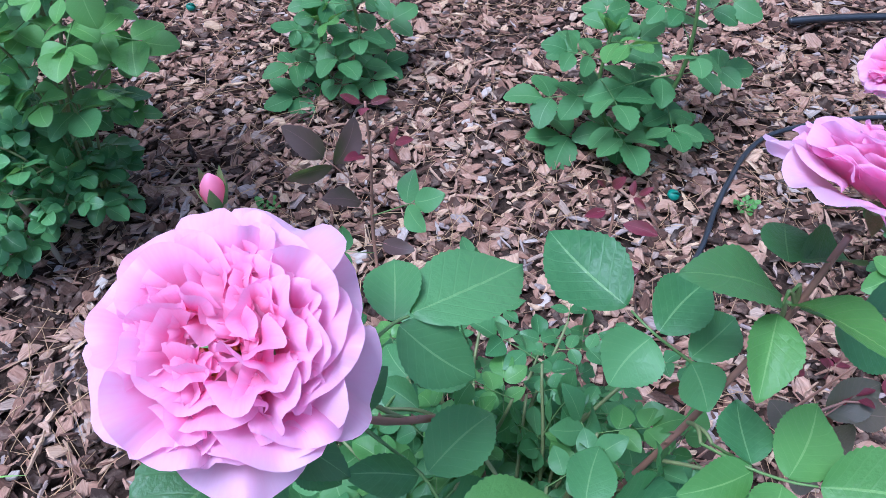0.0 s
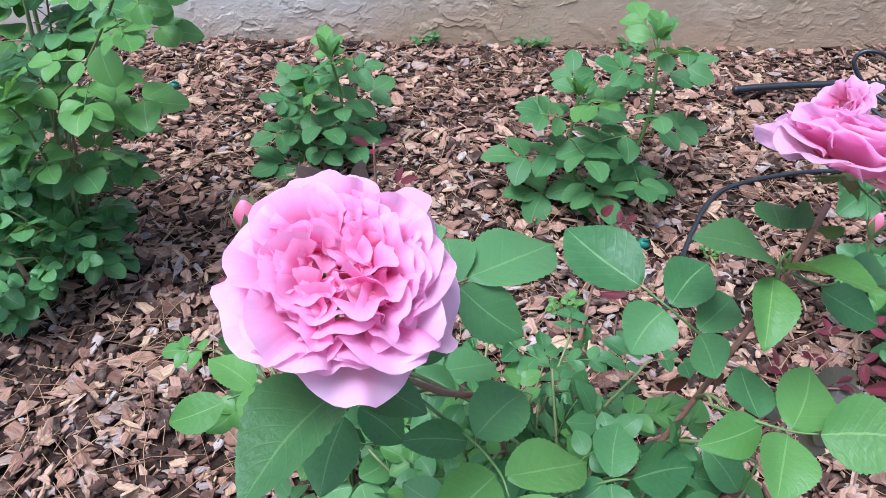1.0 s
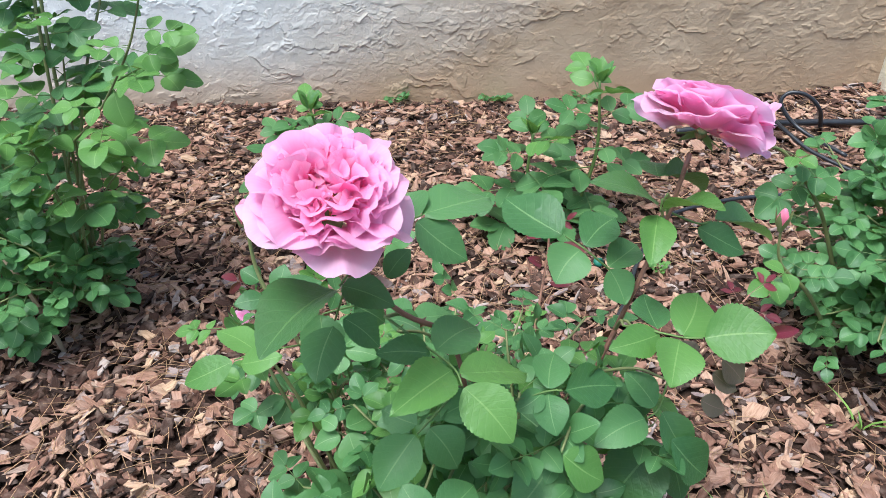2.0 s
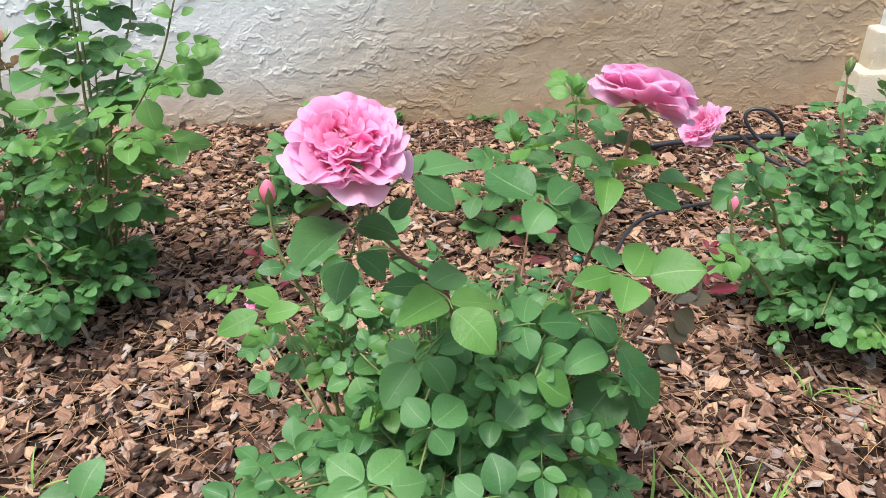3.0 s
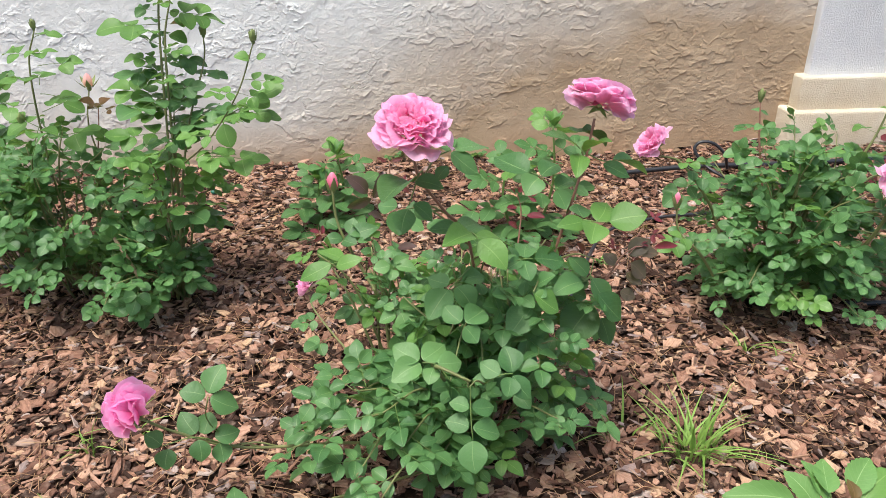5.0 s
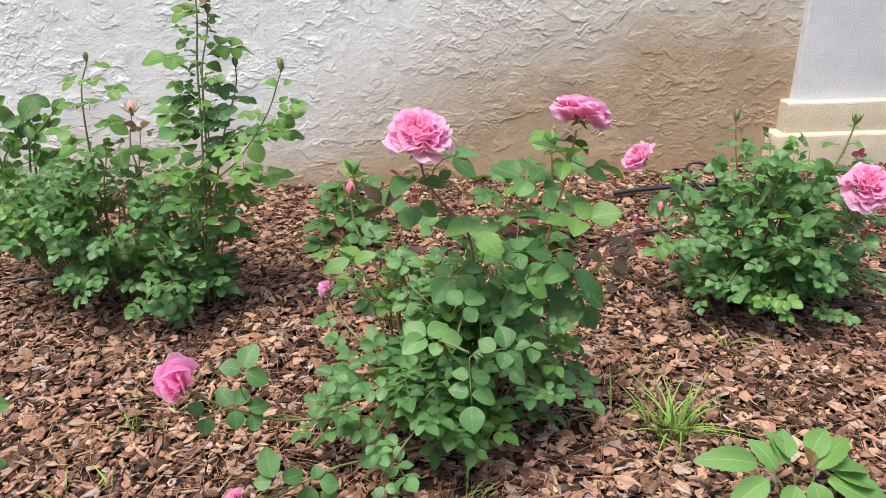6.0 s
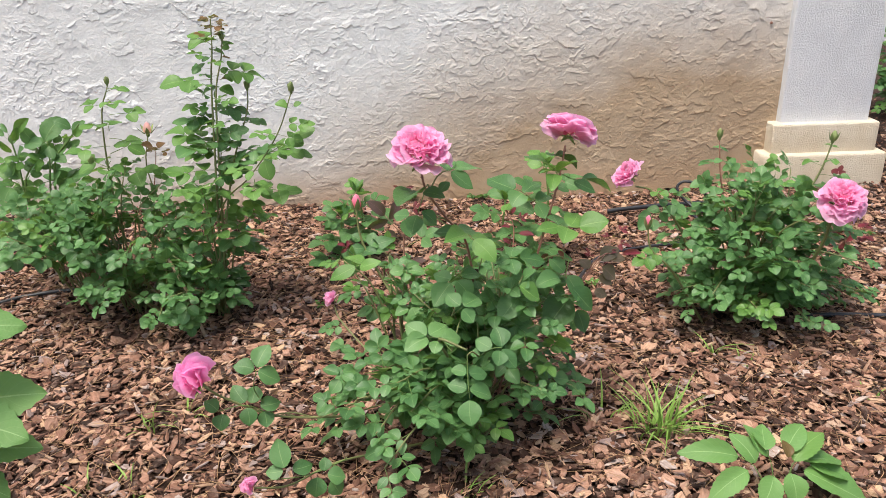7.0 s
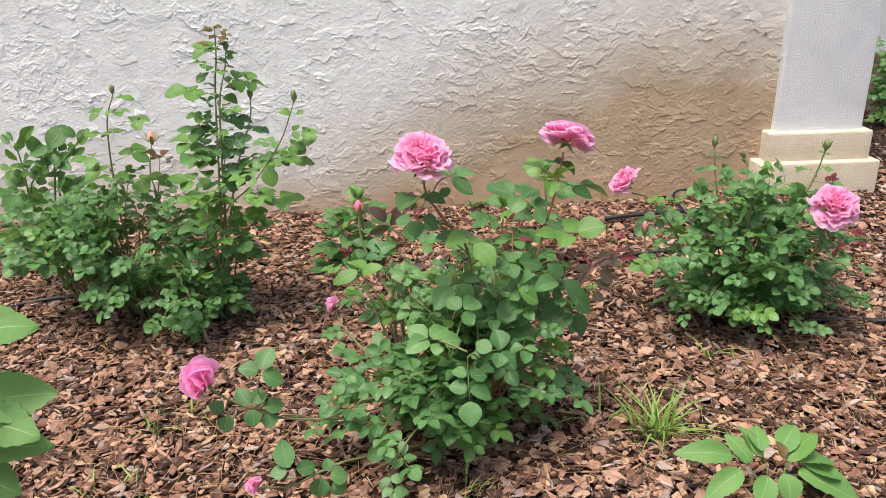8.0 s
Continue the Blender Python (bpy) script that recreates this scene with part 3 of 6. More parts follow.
def ground_sheet():
    xs = [-900, -200, -40, -12, -5] + [-3 + 0.06 * i for i in range(101)] + [5, 12, 40, 200, 900]
    ys = [-900, -200, -40, -12, -4] + [-1.2 + 0.06 * i for i in range(71)] + [5, 12, 40, 200, 900]
    verts = []
    for y in ys:
        for x in xs:
            near = abs(x) < 4 and -1.3 < y < 3.1
            verts.append((x, y, -0.004 + (rise(x, y) + 0.008 * noise.noise(Vector((x * 5, y * 5, 0))) if near else 0)))
    w = len(xs)
    faces = [(j * w + i, j * w + i + 1, (j + 1) * w + i + 1, (j + 1) * w + i) for j in range(len(ys) - 1) for i in range(w - 1)]
    return tagged(new("ground", mesh_of("ground", verts, faces, SOIL)), "brown mulched garden bed of loose pine bark", "ground", kind="structure")


ground = ground_sheet()


def lattice_noise(x, y, seed):
    """Smooth value noise on arrays, about -1 to 1."""
    grid = np.random.RandomState(seed).uniform(-1, 1, (128, 128))
    xi, yi = np.floor(x).astype(int), np.floor(y).astype(int)
    fx, fy = x - xi, y - yi
    fx, fy = fx * fx * (3 - 2 * fx), fy * fy * (3 - 2 * fy)
    a, b = grid[yi % 128, xi % 128], grid[yi % 128, (xi + 1) % 128]
    c, d = grid[(yi + 1) % 128, xi % 128], grid[(yi + 1) % 128, (xi + 1) % 128]
    return (a + (b - a) * fx) * (1 - fy) + (c + (d - c) * fx) * fy


def layered_noise(x, y, seed, octaves):
    total, size = 0.0, 1.0
    for k in range(octaves):
        total = total + size * lattice_noise(x * 2 ** k + 17 * k, y * 2 ** k + 5 * k, seed + k)
        size *= 0.5
    return total


def trowelled(x, z):
    """Height of a skip-trowelled coat: torn thin skins with ragged edges that sink back into the flats."""
    wx = x + 0.010 * lattice_noise(x * 22, z * 22, 61) + 0.007 * lattice_noise(x * 62, z * 62, 62) + 0.003 * lattice_noise(x * 140, z * 140, 65)
    wz = z + 0.010 * lattice_noise(x * 22, z * 22, 63) + 0.007 * lattice_noise(x * 62, z * 62, 64) + 0.003 * lattice_noise(x * 140, z * 140, 66)
    out = 0.0
    for seed, fx, fz, level, size in ((51, 10.0, 14.0, 0.05, 0.0023), (151, 17.0, 24.0, 0.10, 0.0022), (251, 29.0, 40.0, 0.15, 0.0017)):
        field = lattice_noise(wx * fx, wz * fz, seed) + 0.5 * lattice_noise(wx * fx * 2.1, wz * fz * 2.1, seed + 1) + 0.3 * lattice_noise(wx * fx * 4.3, wz * fz * 4.3, seed + 2)
        inside = field - level
        # sharp along the torn lower edge, feathered out upwards
        torn = np.clip(0.5 + 14 * np.gradient(field, axis=0), 0, 1)
        skin = np.clip(inside / (0.40 - 0.36 * torn), 0, 1) * np.exp(-np.clip(inside, 0, None) / 1.1)
        some = np.clip(2.4 * lattice_noise(x * 7, z * 9, seed + 4) + 1.4 * lattice_noise(x * 19, z * 23, seed + 5) + 0.15, 0, 1)
        out = out + size * skin * some
    crumbs = np.clip(lattice_noise(x * 95, z * 105, 401) - 0.45, 0, 1) * np.clip(lattice_noise(x * 6, z * 6, 402) + 0.4, 0, 1)
    return out + 0.0026 * crumbs + 0.0004 * layered_noise(x * 30, z * 30, 111, 2)


def stucco_wall():
    m = pose(0, 1.815, 0, 0, 0, -6.84)
    wall = thing("wall_north", (0, 0, 0), "white skip-trowelled stucco wall with clay stain near the ground", "wall", kind="structure")
    wall.matrix_basis = m
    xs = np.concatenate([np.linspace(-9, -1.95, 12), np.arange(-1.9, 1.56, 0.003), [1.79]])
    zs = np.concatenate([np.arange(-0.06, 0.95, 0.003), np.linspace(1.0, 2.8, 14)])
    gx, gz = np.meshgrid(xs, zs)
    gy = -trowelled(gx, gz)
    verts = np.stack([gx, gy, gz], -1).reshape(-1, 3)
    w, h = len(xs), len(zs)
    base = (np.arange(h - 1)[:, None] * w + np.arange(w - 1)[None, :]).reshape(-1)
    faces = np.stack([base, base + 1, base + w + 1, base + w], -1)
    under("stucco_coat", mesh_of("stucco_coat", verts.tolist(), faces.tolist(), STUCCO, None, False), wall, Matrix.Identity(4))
    bm = bmesh.new()
    bmesh.ops.create_cube(bm, size=1.0, matrix=Matrix.Translation((-3.7, 0.106, 1.37)) @ Matrix.Diagonal((11.0, 0.2, 2.86, 1)))
    core = bpy.data.meshes.new("wall_core")
    bm.to_mesh(core)
    bm.free()
    core.materials.append(STUCCO)
    under("wall_core", core, wall, Matrix.Identity(4))
    return m


WALL = stucco_wall()


def block(x0, x1, y0, y1, z0, z1, material, bevel):
    bm = bmesh.new()
    bmesh.ops.create_cube(bm, size=1.0, matrix=Matrix.Translation(((x0 + x1) / 2, (y0 + y1) / 2, (z0 + z1) / 2)) @ Matrix.Diagonal((x1 - x0, y1 - y0, z1 - z0, 1)))
    bmesh.ops.bevel(bm, geom=bm.edges[:], offset=bevel, segments=3, affect="EDGES", profile=0.6)
    me = bpy.data.meshes.new("block")
    bm.to_mesh(me)
    bm.free()
    me.polygons.foreach_set("use_smooth", [True] * len(me.polygons))
    me.materials.append(material)
    me.update()
    return me


column = thing("column", (0, 0, 0), "white rough stucco column on a stepped cream base", "column", kind="structure")
column.matrix_basis = WALL
under("shaft", block(1.503, 1.851, -0.036, 0.33, 0.27, 2.9, SHAFT, 0.008), column, Matrix.Identity(4), "white rough stucco shaft")
under("plinth", block(1.469, 1.882, -0.068, 0.37, 0.156, 0.280, PLINTH, 0.010), column, Matrix.Identity(4), "cream stepped plinth")
under("base", block(1.434, 1.913, -0.100, 0.41, -0.05, 0.166, PLINTH, 0.011), column, Matrix.Identity(4), "cream base block stained by soil")

far_wall = thing("wall_far", (0, 0, 0), "pale stucco wall of a building further back", "wall", kind="structure")
under("wall_core", block(2.0, 9.0, 5.2, 5.4, -0.05, 3.0, SHAFT, 0.01), far_wall, Matrix.Identity(4))

# ---- the rose bush in the middle ----
bush = Plant("rose_bush", (0.02, 0.27, 0.0), "green rose bush with large double pink blooms in bark mulch", "rose bush", "rose bushes")
main_line = bush.cane([(0.03, 0.275, 0.0), (0.035, 0.285, 0.22), (0.013, 0.26, 0.431), (-0.035, 0.22, 0.514), (-0.073, 0.188, 0.580), (-0.081, 0.174, 0.624)], 0.0029, 0.0019, CANE_RED, 14)
bush.bloom((-0.081, 0.171, 0.657), (0.04, -0.42, 0.90), 0.056, full_rose(6)[:-1], 3, "large double pink rose bloom, fully open", hearts=5)
two_line = bush.cane([(0.06, 0.28, 0.0), (0.105, 0.27, 0.22), (0.152, 0.255, 0.42), (0.184, 0.25, 0.553), (0.196, 0.25, 0.625)], 0.0029, 0.0019, CANE_RED, 14)
bush.bloom((0.207, 0.255, 0.655), (0.40, 0.38, 0.82), 0.056, full_rose(7)[:-1], 9, "large pale pink rose bloom seen from its side", 1.0, hearts=5, flat=0.68)
bush.cane([(0.0, 0.29, 0.0), (-0.05, 0.33, 0.16), (-0.112, 0.38, 0.26), (-0.143, 0.42, 0.305), (-0.183, 0.45, 0.39), (-0.190, 0.46, 0.462)], 0.0042, 0.0020, CANE, 12)
bush.bud((-0.189, 0.465, 0.458), (0.05, -0.1, 1), 0.033, PETAL_BUD, "closed pink rosebud wrapped in green sepals", 9.0, 0.92)
bush.cane([(0.0, 0.29, 0.0), (-0.12, 0.40, 0.06), (-0.19, 0.53, 0.08), (-0.245, 0.64, 0.105), (-0.258, 0.672, 0.132)], 0.003, 0.0014, CANE, 5)
bush.bloom((-0.264, 0.676, 0.150), (-0.6, -0.2, 0.55), 0.022, tuple((n, PETAL_RIM, *rest) for n, _, *rest in half_open_rose()), 21, "small opening pale pink rosebud", 0.7)
bush.leaf((-0.21, 0.57, 0.088), (-0.27, 0.53, 0.085), (0, -0.3, 1), 1, LEAF, "small", 1.1, 51)
bush.leaf((-0.235, 0.62, 0.10), (-0.30, 0.62, 0.10), (0, -0.3, 1), 2, LEAF, "small", 1.1, 52)

# fan of five towards the second bloom
bush.spray(((0.167, 0.250, 0.497), (0.144, 0.255, 0.516), (0.121, 0.259, 0.537), (0.110, 0.275, 0.539)), (((0.110, 0.278, 0.537), (0.067, 0.335, 0.551), 0.049), ((0.122, 0.259, 0.538), (0.162, 0.295, 0.545), 0.036), ((0.120, 0.259, 0.536), (0.094, 0.235, 0.522), 0.040), ((0.144, 0.255, 0.517), (0.182, 0.285, 0.520), 0.029), ((0.145, 0.255, 0.516), (0.157, 0.235, 0.490), 0.030),), LEAF)
# bright leaf held out on the far side
bush.spray(((0.151, 0.220, 0.480), (0.171, 0.200, 0.488), (0.192, 0.192, 0.486), (0.207, 0.188, 0.487)), (((0.206, 0.188, 0.487), (0.258, 0.170, 0.501), 0.048), ((0.191, 0.192, 0.487), (0.221, 0.235, 0.498), 0.042), ((0.189, 0.192, 0.486), (0.169, 0.150, 0.477), 0.041), ((0.176, 0.200, 0.485), (0.131, 0.180, 0.496), 0.029),), LEAF_YOUNG)
# leaf behind it
bush.spray(((0.158, 0.220, 0.479), (0.173, 0.200, 0.488)), (((0.173, 0.200, 0.489), (0.174, 0.240, 0.496), 0.033),), LEAF)
# round the second bloom's cane
bush.spray(((0.184, 0.250, 0.590), (0.180, 0.250, 0.580)), (((0.180, 0.250, 0.580), (0.122, 0.240, 0.622), 0.024), ((0.173, 0.250, 0.606), (0.185, 0.285, 0.607), 0.026), ((0.177, 0.250, 0.608), (0.235, 0.285, 0.579), 0.018),), LEAF_DEEP)
bush.spray(((0.180, 0.250, 0.585), (0.179, 0.248, 0.574)), (((0.182, 0.250, 0.576), (0.198, 0.190, 0.619), 0.018), ((0.176, 0.245, 0.575), (0.158, 0.200, 0.559), 0.029),), LEAF_YOUNG)
bush.spray(((0.181, 0.250, 0.576), (0.213, 0.250, 0.559), (0.229, 0.255, 0.556)), (((0.214, 0.250, 0.555), (0.253, 0.230, 0.542), 0.029), ((0.232, 0.258, 0.557), (0.301, 0.270, 0.532), 0.025),), LEAF)
# beside the first bloom
bush.spray(((-0.041, 0.200, 0.606), (-0.025, 0.220, 0.603), (-0.017, 0.225, 0.603)), (((-0.018, 0.225, 0.603), (0.045, 0.272, 0.597), 0.030), ((-0.023, 0.222, 0.601), (0.016, 0.210, 0.569), 0.032), ((-0.024, 0.222, 0.601), (-0.026, 0.265, 0.604), 0.019),), LEAF)
# large dark leaf below the first bloom
bush.spray(((-0.069, 0.188, 0.589), (-0.081, 0.175, 0.581)), (((-0.083, 0.175, 0.580), (-0.130, 0.108, 0.595), 0.032), ((-0.081, 0.178, 0.580), (-0.045, 0.155, 0.577), 0.024), ((-0.048, 0.190, 0.573), (-0.029, 0.205, 0.589), 0.019),), LEAF_DEEP)
bush.spray(((-0.075, 0.190, 0.576), (-0.088, 0.190, 0.538)), (((-0.089, 0.190, 0.535), (-0.104, 0.150, 0.515), 0.032), ((-0.082, 0.190, 0.541), (-0.055, 0.180, 0.517), 0.025),), LEAF)
# left-hand fan
bush.spray(((-0.141, 0.370, 0.360), (-0.181, 0.340, 0.381), (-0.202, 0.330, 0.383)), (((-0.201, 0.325, 0.386), (-0.257, 0.320, 0.370), 0.033), ((-0.197, 0.325, 0.381), (-0.156, 0.310, 0.403), 0.027), ((-0.180, 0.340, 0.383), (-0.222, 0.370, 0.392), 0.023),), LEAF_YOUNG)
# bright pair in front
bush.spray(((-0.051, 0.220, 0.513), (-0.016, 0.200, 0.491), (-0.001, 0.170, 0.497), (0.003, 0.155, 0.493)), (((-0.001, 0.170, 0.497), (-0.049, 0.118, 0.513), 0.036), ((0.003, 0.155, 0.493), (0.037, 0.118, 0.468), 0.041), ((0.002, 0.170, 0.491), (0.068, 0.200, 0.467), 0.027),), LEAF_YOUNG)
bush.spray(((-0.049, 0.220, 0.512), (-0.014, 0.200, 0.488)), (((-0.015, 0.200, 0.487), (-0.058, 0.195, 0.498), 0.024), ((-0.013, 0.200, 0.489), (0.034, 0.250, 0.480), 0.039),), LEAF)
bush.spray(((-0.040, 0.260, 0.462), (-0.023, 0.290, 0.456)), (((-0.024, 0.290, 0.450), (0.021, 0.310, 0.440), 0.023), ((-0.026, 0.290, 0.451), (-0.045, 0.320, 0.453), 0.025), ((-0.017, 0.260, 0.459), (-0.048, 0.280, 0.463), 0.023),), LEAF)
# trio on the right-hand side
bush.spray(((0.044, 0.190, 0.432), (0.084, 0.200, 0.431), (0.097, 0.200, 0.430)), (((0.084, 0.200, 0.433), (0.102, 0.245, 0.437), 0.033), ((0.084, 0.200, 0.430), (0.085, 0.165, 0.417), 0.031), ((0.097, 0.200, 0.430), (0.154, 0.220, 0.409), 0.040), ((0.081, 0.200, 0.431), (0.054, 0.185, 0.428), 0.021),), LEAF)
bush.spray(((0.202, 0.220, 0.409), (0.193, 0.210, 0.383), (0.181, 0.205, 0.378)), (((0.181, 0.205, 0.379), (0.128, 0.180, 0.381), 0.036), ((0.196, 0.210, 0.381), (0.223, 0.180, 0.343), 0.034), ((0.191, 0.210, 0.385), (0.169, 0.240, 0.406), 0.030), ((0.200, 0.190, 0.364), (0.243, 0.175, 0.320), 0.042),), LEAF)
# rounded leaves in the middle
bush.spray(((0.131, 0.235, 0.373), (0.101, 0.200, 0.366)), (((0.096, 0.195, 0.357), (0.052, 0.155, 0.332), 0.048), ((0.098, 0.200, 0.365), (0.068, 0.235, 0.379), 0.042), ((0.111, 0.210, 0.368), (0.150, 0.245, 0.367), 0.039),), LEAF)
bush.spray(((0.090, 0.165, 0.394), (0.091, 0.165, 0.391)), (((0.090, 0.165, 0.391), (0.129, 0.150, 0.367), 0.039),), LEAF_YOUNG)
# large shaded leaf, its shade put in by the deeper green
bush.spray(((0.173, 0.240, 0.328), (0.205, 0.220, 0.323)), (((0.208, 0.220, 0.328), (0.152, 0.190, 0.279), 0.063), ((0.222, 0.220, 0.300), (0.234, 0.200, 0.256), 0.037),), LEAF_DEEP)
bush.spray(((0.004, 0.230, 0.405), (-0.022, 0.210, 0.393), (-0.030, 0.205, 0.389)), (((-0.030, 0.205, 0.390), (-0.068, 0.170, 0.362), 0.042), ((-0.028, 0.210, 0.394), (-0.059, 0.230, 0.398), 0.030), ((-0.019, 0.210, 0.391), (0.005, 0.185, 0.360), 0.038), ((-0.009, 0.215, 0.396), (0.035, 0.240, 0.388), 0.032),), LEAF)
bush.spray(((-0.041, 0.140, 0.352), (-0.025, 0.120, 0.379)), (((-0.027, 0.120, 0.382), (-0.048, 0.145, 0.399), 0.030), ((-0.022, 0.120, 0.382), (0.014, 0.150, 0.384), 0.037), ((-0.024, 0.120, 0.376), (-0.007, 0.105, 0.355), 0.037),), LEAF)
# bright fan over the pruned stub
bush.spray(((-0.053, 0.070, 0.321), (-0.069, 0.085, 0.340), (-0.089, 0.090, 0.343)), (((-0.092, 0.090, 0.346), (-0.127, 0.115, 0.360), 0.036), ((-0.090, 0.090, 0.342), (-0.133, 0.065, 0.338), 0.036), ((-0.089, 0.090, 0.347), (-0.049, 0.125, 0.351), 0.036), ((-0.069, 0.085, 0.343), (-0.029, 0.095, 0.335), 0.034), ((-0.073, 0.085, 0.337), (-0.084, 0.060, 0.330), 0.029),), LEAF_PALE)
bush.spray(((-0.001, 0.090, 0.294), (0.022, 0.085, 0.310), (0.040, 0.085, 0.310)), (((0.040, 0.085, 0.310), (0.035, 0.115, 0.340), 0.036), ((0.040, 0.085, 0.308), (0.063, 0.065, 0.276), 0.030), ((0.036, 0.085, 0.306), (0.027, 0.060, 0.290), 0.029), ((0.022, 0.085, 0.310), (-0.003, 0.105, 0.324), 0.030), ((0.002, 0.090, 0.296), (-0.015, 0.100, 0.299), 0.022),), LEAF)
# hanging leaf of five at the front
bush.spray(((-0.028, 0.055, 0.320), (-0.029, 0.047, 0.289), (-0.030, 0.035, 0.265), (-0.029, 0.030, 0.247)), (((-0.030, 0.047, 0.289), (-0.057, 0.060, 0.293), 0.024), ((-0.027, 0.047, 0.289), (0.009, 0.060, 0.276), 0.026), ((-0.032, 0.035, 0.265), (-0.065, 0.050, 0.269), 0.029), ((-0.029, 0.035, 0.265), (0.015, 0.040, 0.242), 0.031), ((-0.029, 0.030, 0.247), (-0.031, 0.000, 0.212), 0.044),), LEAF)
# small leaves on the left-hand side
bush.spray(((-0.152, 0.390, 0.215), (-0.162, 0.400, 0.255)), (((-0.167, 0.400, 0.252), (-0.184, 0.380, 0.232), 0.029), ((-0.160, 0.400, 0.251), (-0.144, 0.390, 0.233), 0.025), ((-0.170, 0.400, 0.255), (-0.207, 0.390, 0.242), 0.023), ((-0.161, 0.400, 0.259), (-0.153, 0.430, 0.270), 0.030), ((-0.168, 0.405, 0.259), (-0.187, 0.420, 0.273), 0.023),), LEAF)
bush.spray(((-0.085, 0.290, 0.227), (-0.097, 0.295, 0.301)), (((-0.096, 0.295, 0.301), (-0.082, 0.270, 0.276), 0.035), ((-0.103, 0.295, 0.296), (-0.133, 0.290, 0.290), 0.024), ((-0.098, 0.295, 0.308), (-0.069, 0.320, 0.301), 0.028), ((-0.098, 0.290, 0.288), (-0.104, 0.270, 0.270), 0.030), ((-0.107, 0.295, 0.308), (-0.123, 0.310, 0.308), 0.018),), LEAF_PALE)
# low leaf of five near the ground
bush.spray(((-0.219, 0.200, 0.182), (-0.239, 0.200, 0.196), (-0.248, 0.200, 0.214)), (((-0.250, 0.200, 0.221), (-0.282, 0.215, 0.228), 0.023), ((-0.244, 0.200, 0.222), (-0.216, 0.220, 0.214), 0.023), ((-0.251, 0.200, 0.208), (-0.272, 0.185, 0.190), 0.029), ((-0.244, 0.200, 0.203), (-0.229, 0.180, 0.181), 0.032), ((-0.248, 0.200, 0.216), (-0.263, 0.225, 0.225), 0.018),), LEAF)
# low pinnate leaf of seven
bush.spray(((0.148, 0.200, 0.091), (0.155, 0.205, 0.126), (0.174, 0.210, 0.156)), (((0.175, 0.210, 0.155), (0.208, 0.205, 0.148), 0.030), ((0.171, 0.210, 0.151), (0.165, 0.225, 0.177), 0.023), ((0.165, 0.208, 0.140), (0.181, 0.195, 0.120), 0.023), ((0.161, 0.208, 0.144), (0.150, 0.220, 0.160), 0.020), ((0.155, 0.205, 0.126), (0.133, 0.200, 0.132), 0.018), ((0.157, 0.205, 0.122), (0.168, 0.190, 0.112), 0.020), ((0.149, 0.200, 0.107), (0.132, 0.190, 0.094), 0.027),), LEAF)
# thin tier above
bush.spray(((-0.091, 0.360, 0.312), (-0.098, 0.370, 0.348)), (((-0.103, 0.370, 0.349), (-0.133, 0.365, 0.350), 0.026), ((-0.098, 0.370, 0.351), (-0.068, 0.400, 0.346), 0.022), ((-0.095, 0.370, 0.347), (-0.059, 0.360, 0.344), 0.025), ((-0.099, 0.370, 0.342), (-0.105, 0.350, 0.332), 0.023),), LEAF_PALE)
bush.spray(((-0.167, 0.430, 0.361), (-0.167, 0.430, 0.382)), (((-0.172, 0.430, 0.378), (-0.118, 0.430, 0.399), 0.032), ((-0.177, 0.430, 0.379), (-0.211, 0.420, 0.385), 0.023), ((-0.168, 0.440, 0.381), (-0.156, 0.460, 0.404), 0.026), ((-0.184, 0.450, 0.389), (-0.205, 0.460, 0.402), 0.024), ((-0.179, 0.430, 0.376), (-0.157, 0.410, 0.379), 0.027),), LEAF)
bush.spray(((-0.069, 0.240, 0.512), (-0.100, 0.230, 0.513)), (((-0.102, 0.230, 0.514), (-0.103, 0.200, 0.488), 0.035), ((-0.075, 0.240, 0.511), (-0.050, 0.230, 0.499), 0.026), ((-0.098, 0.240, 0.515), (-0.126, 0.260, 0.512), 0.028),), LEAF)
# bronze young leaves
bush.spray(((0.253, 0.300, 0.312), (0.280, 0.300, 0.345), (0.311, 0.310, 0.374)), (((0.298, 0.305, 0.360), (0.342, 0.320, 0.382), 0.033), ((0.300, 0.300, 0.350), (0.326, 0.290, 0.322), 0.034), ((0.294, 0.300, 0.331), (0.319, 0.285, 0.314), 0.025), ((0.273, 0.300, 0.347), (0.259, 0.320, 0.362), 0.025), ((0.282, 0.290, 0.301), (0.308, 0.280, 0.292), 0.029), ((0.310, 0.310, 0.365), (0.350, 0.300, 0.366), 0.027),), LEAF_DUSK)
bush.spray(((0.311, 0.310, 0.374), (0.348, 0.310, 0.368)), (((0.344, 0.310, 0.368), (0.390, 0.310, 0.372), 0.014), ((0.194, 0.330, 0.376), (0.177, 0.330, 0.357), 0.011), ((0.214, 0.330, 0.381), (0.229, 0.330, 0.359), 0.012),), LEAF_RED)
bush.crown((0.0, 0.25, 0.16), (0.21, 0.18, 0.15), 19, 5, (0.075, 0.105), 5, fresh=0.04, low=-0.6)
bush.crown((0.10, 0.26, 0.30), (0.13, 0.12, 0.09), 9, 5, (0.075, 0.10), 6, fresh=0.1, low=-0.3)
bush.crown((0.03, 0.38, 0.27), (0.15, 0.11, 0.08), 20, 6, (0.055, 0.078), 7, fresh=0.05, low=-0.3)
bush.crown((0.08, 0.27, 0.37), (0.13, 0.09, 0.05), 9, 5, (0.07, 0.09), 9, fresh=0.1, low=-0.2)
bush.crown((-0.17, 0.17, 0.13), (0.13, 0.13, 0.12), 15, 5, (0.085, 0.115), 8, fresh=0.0, low=-0.3)

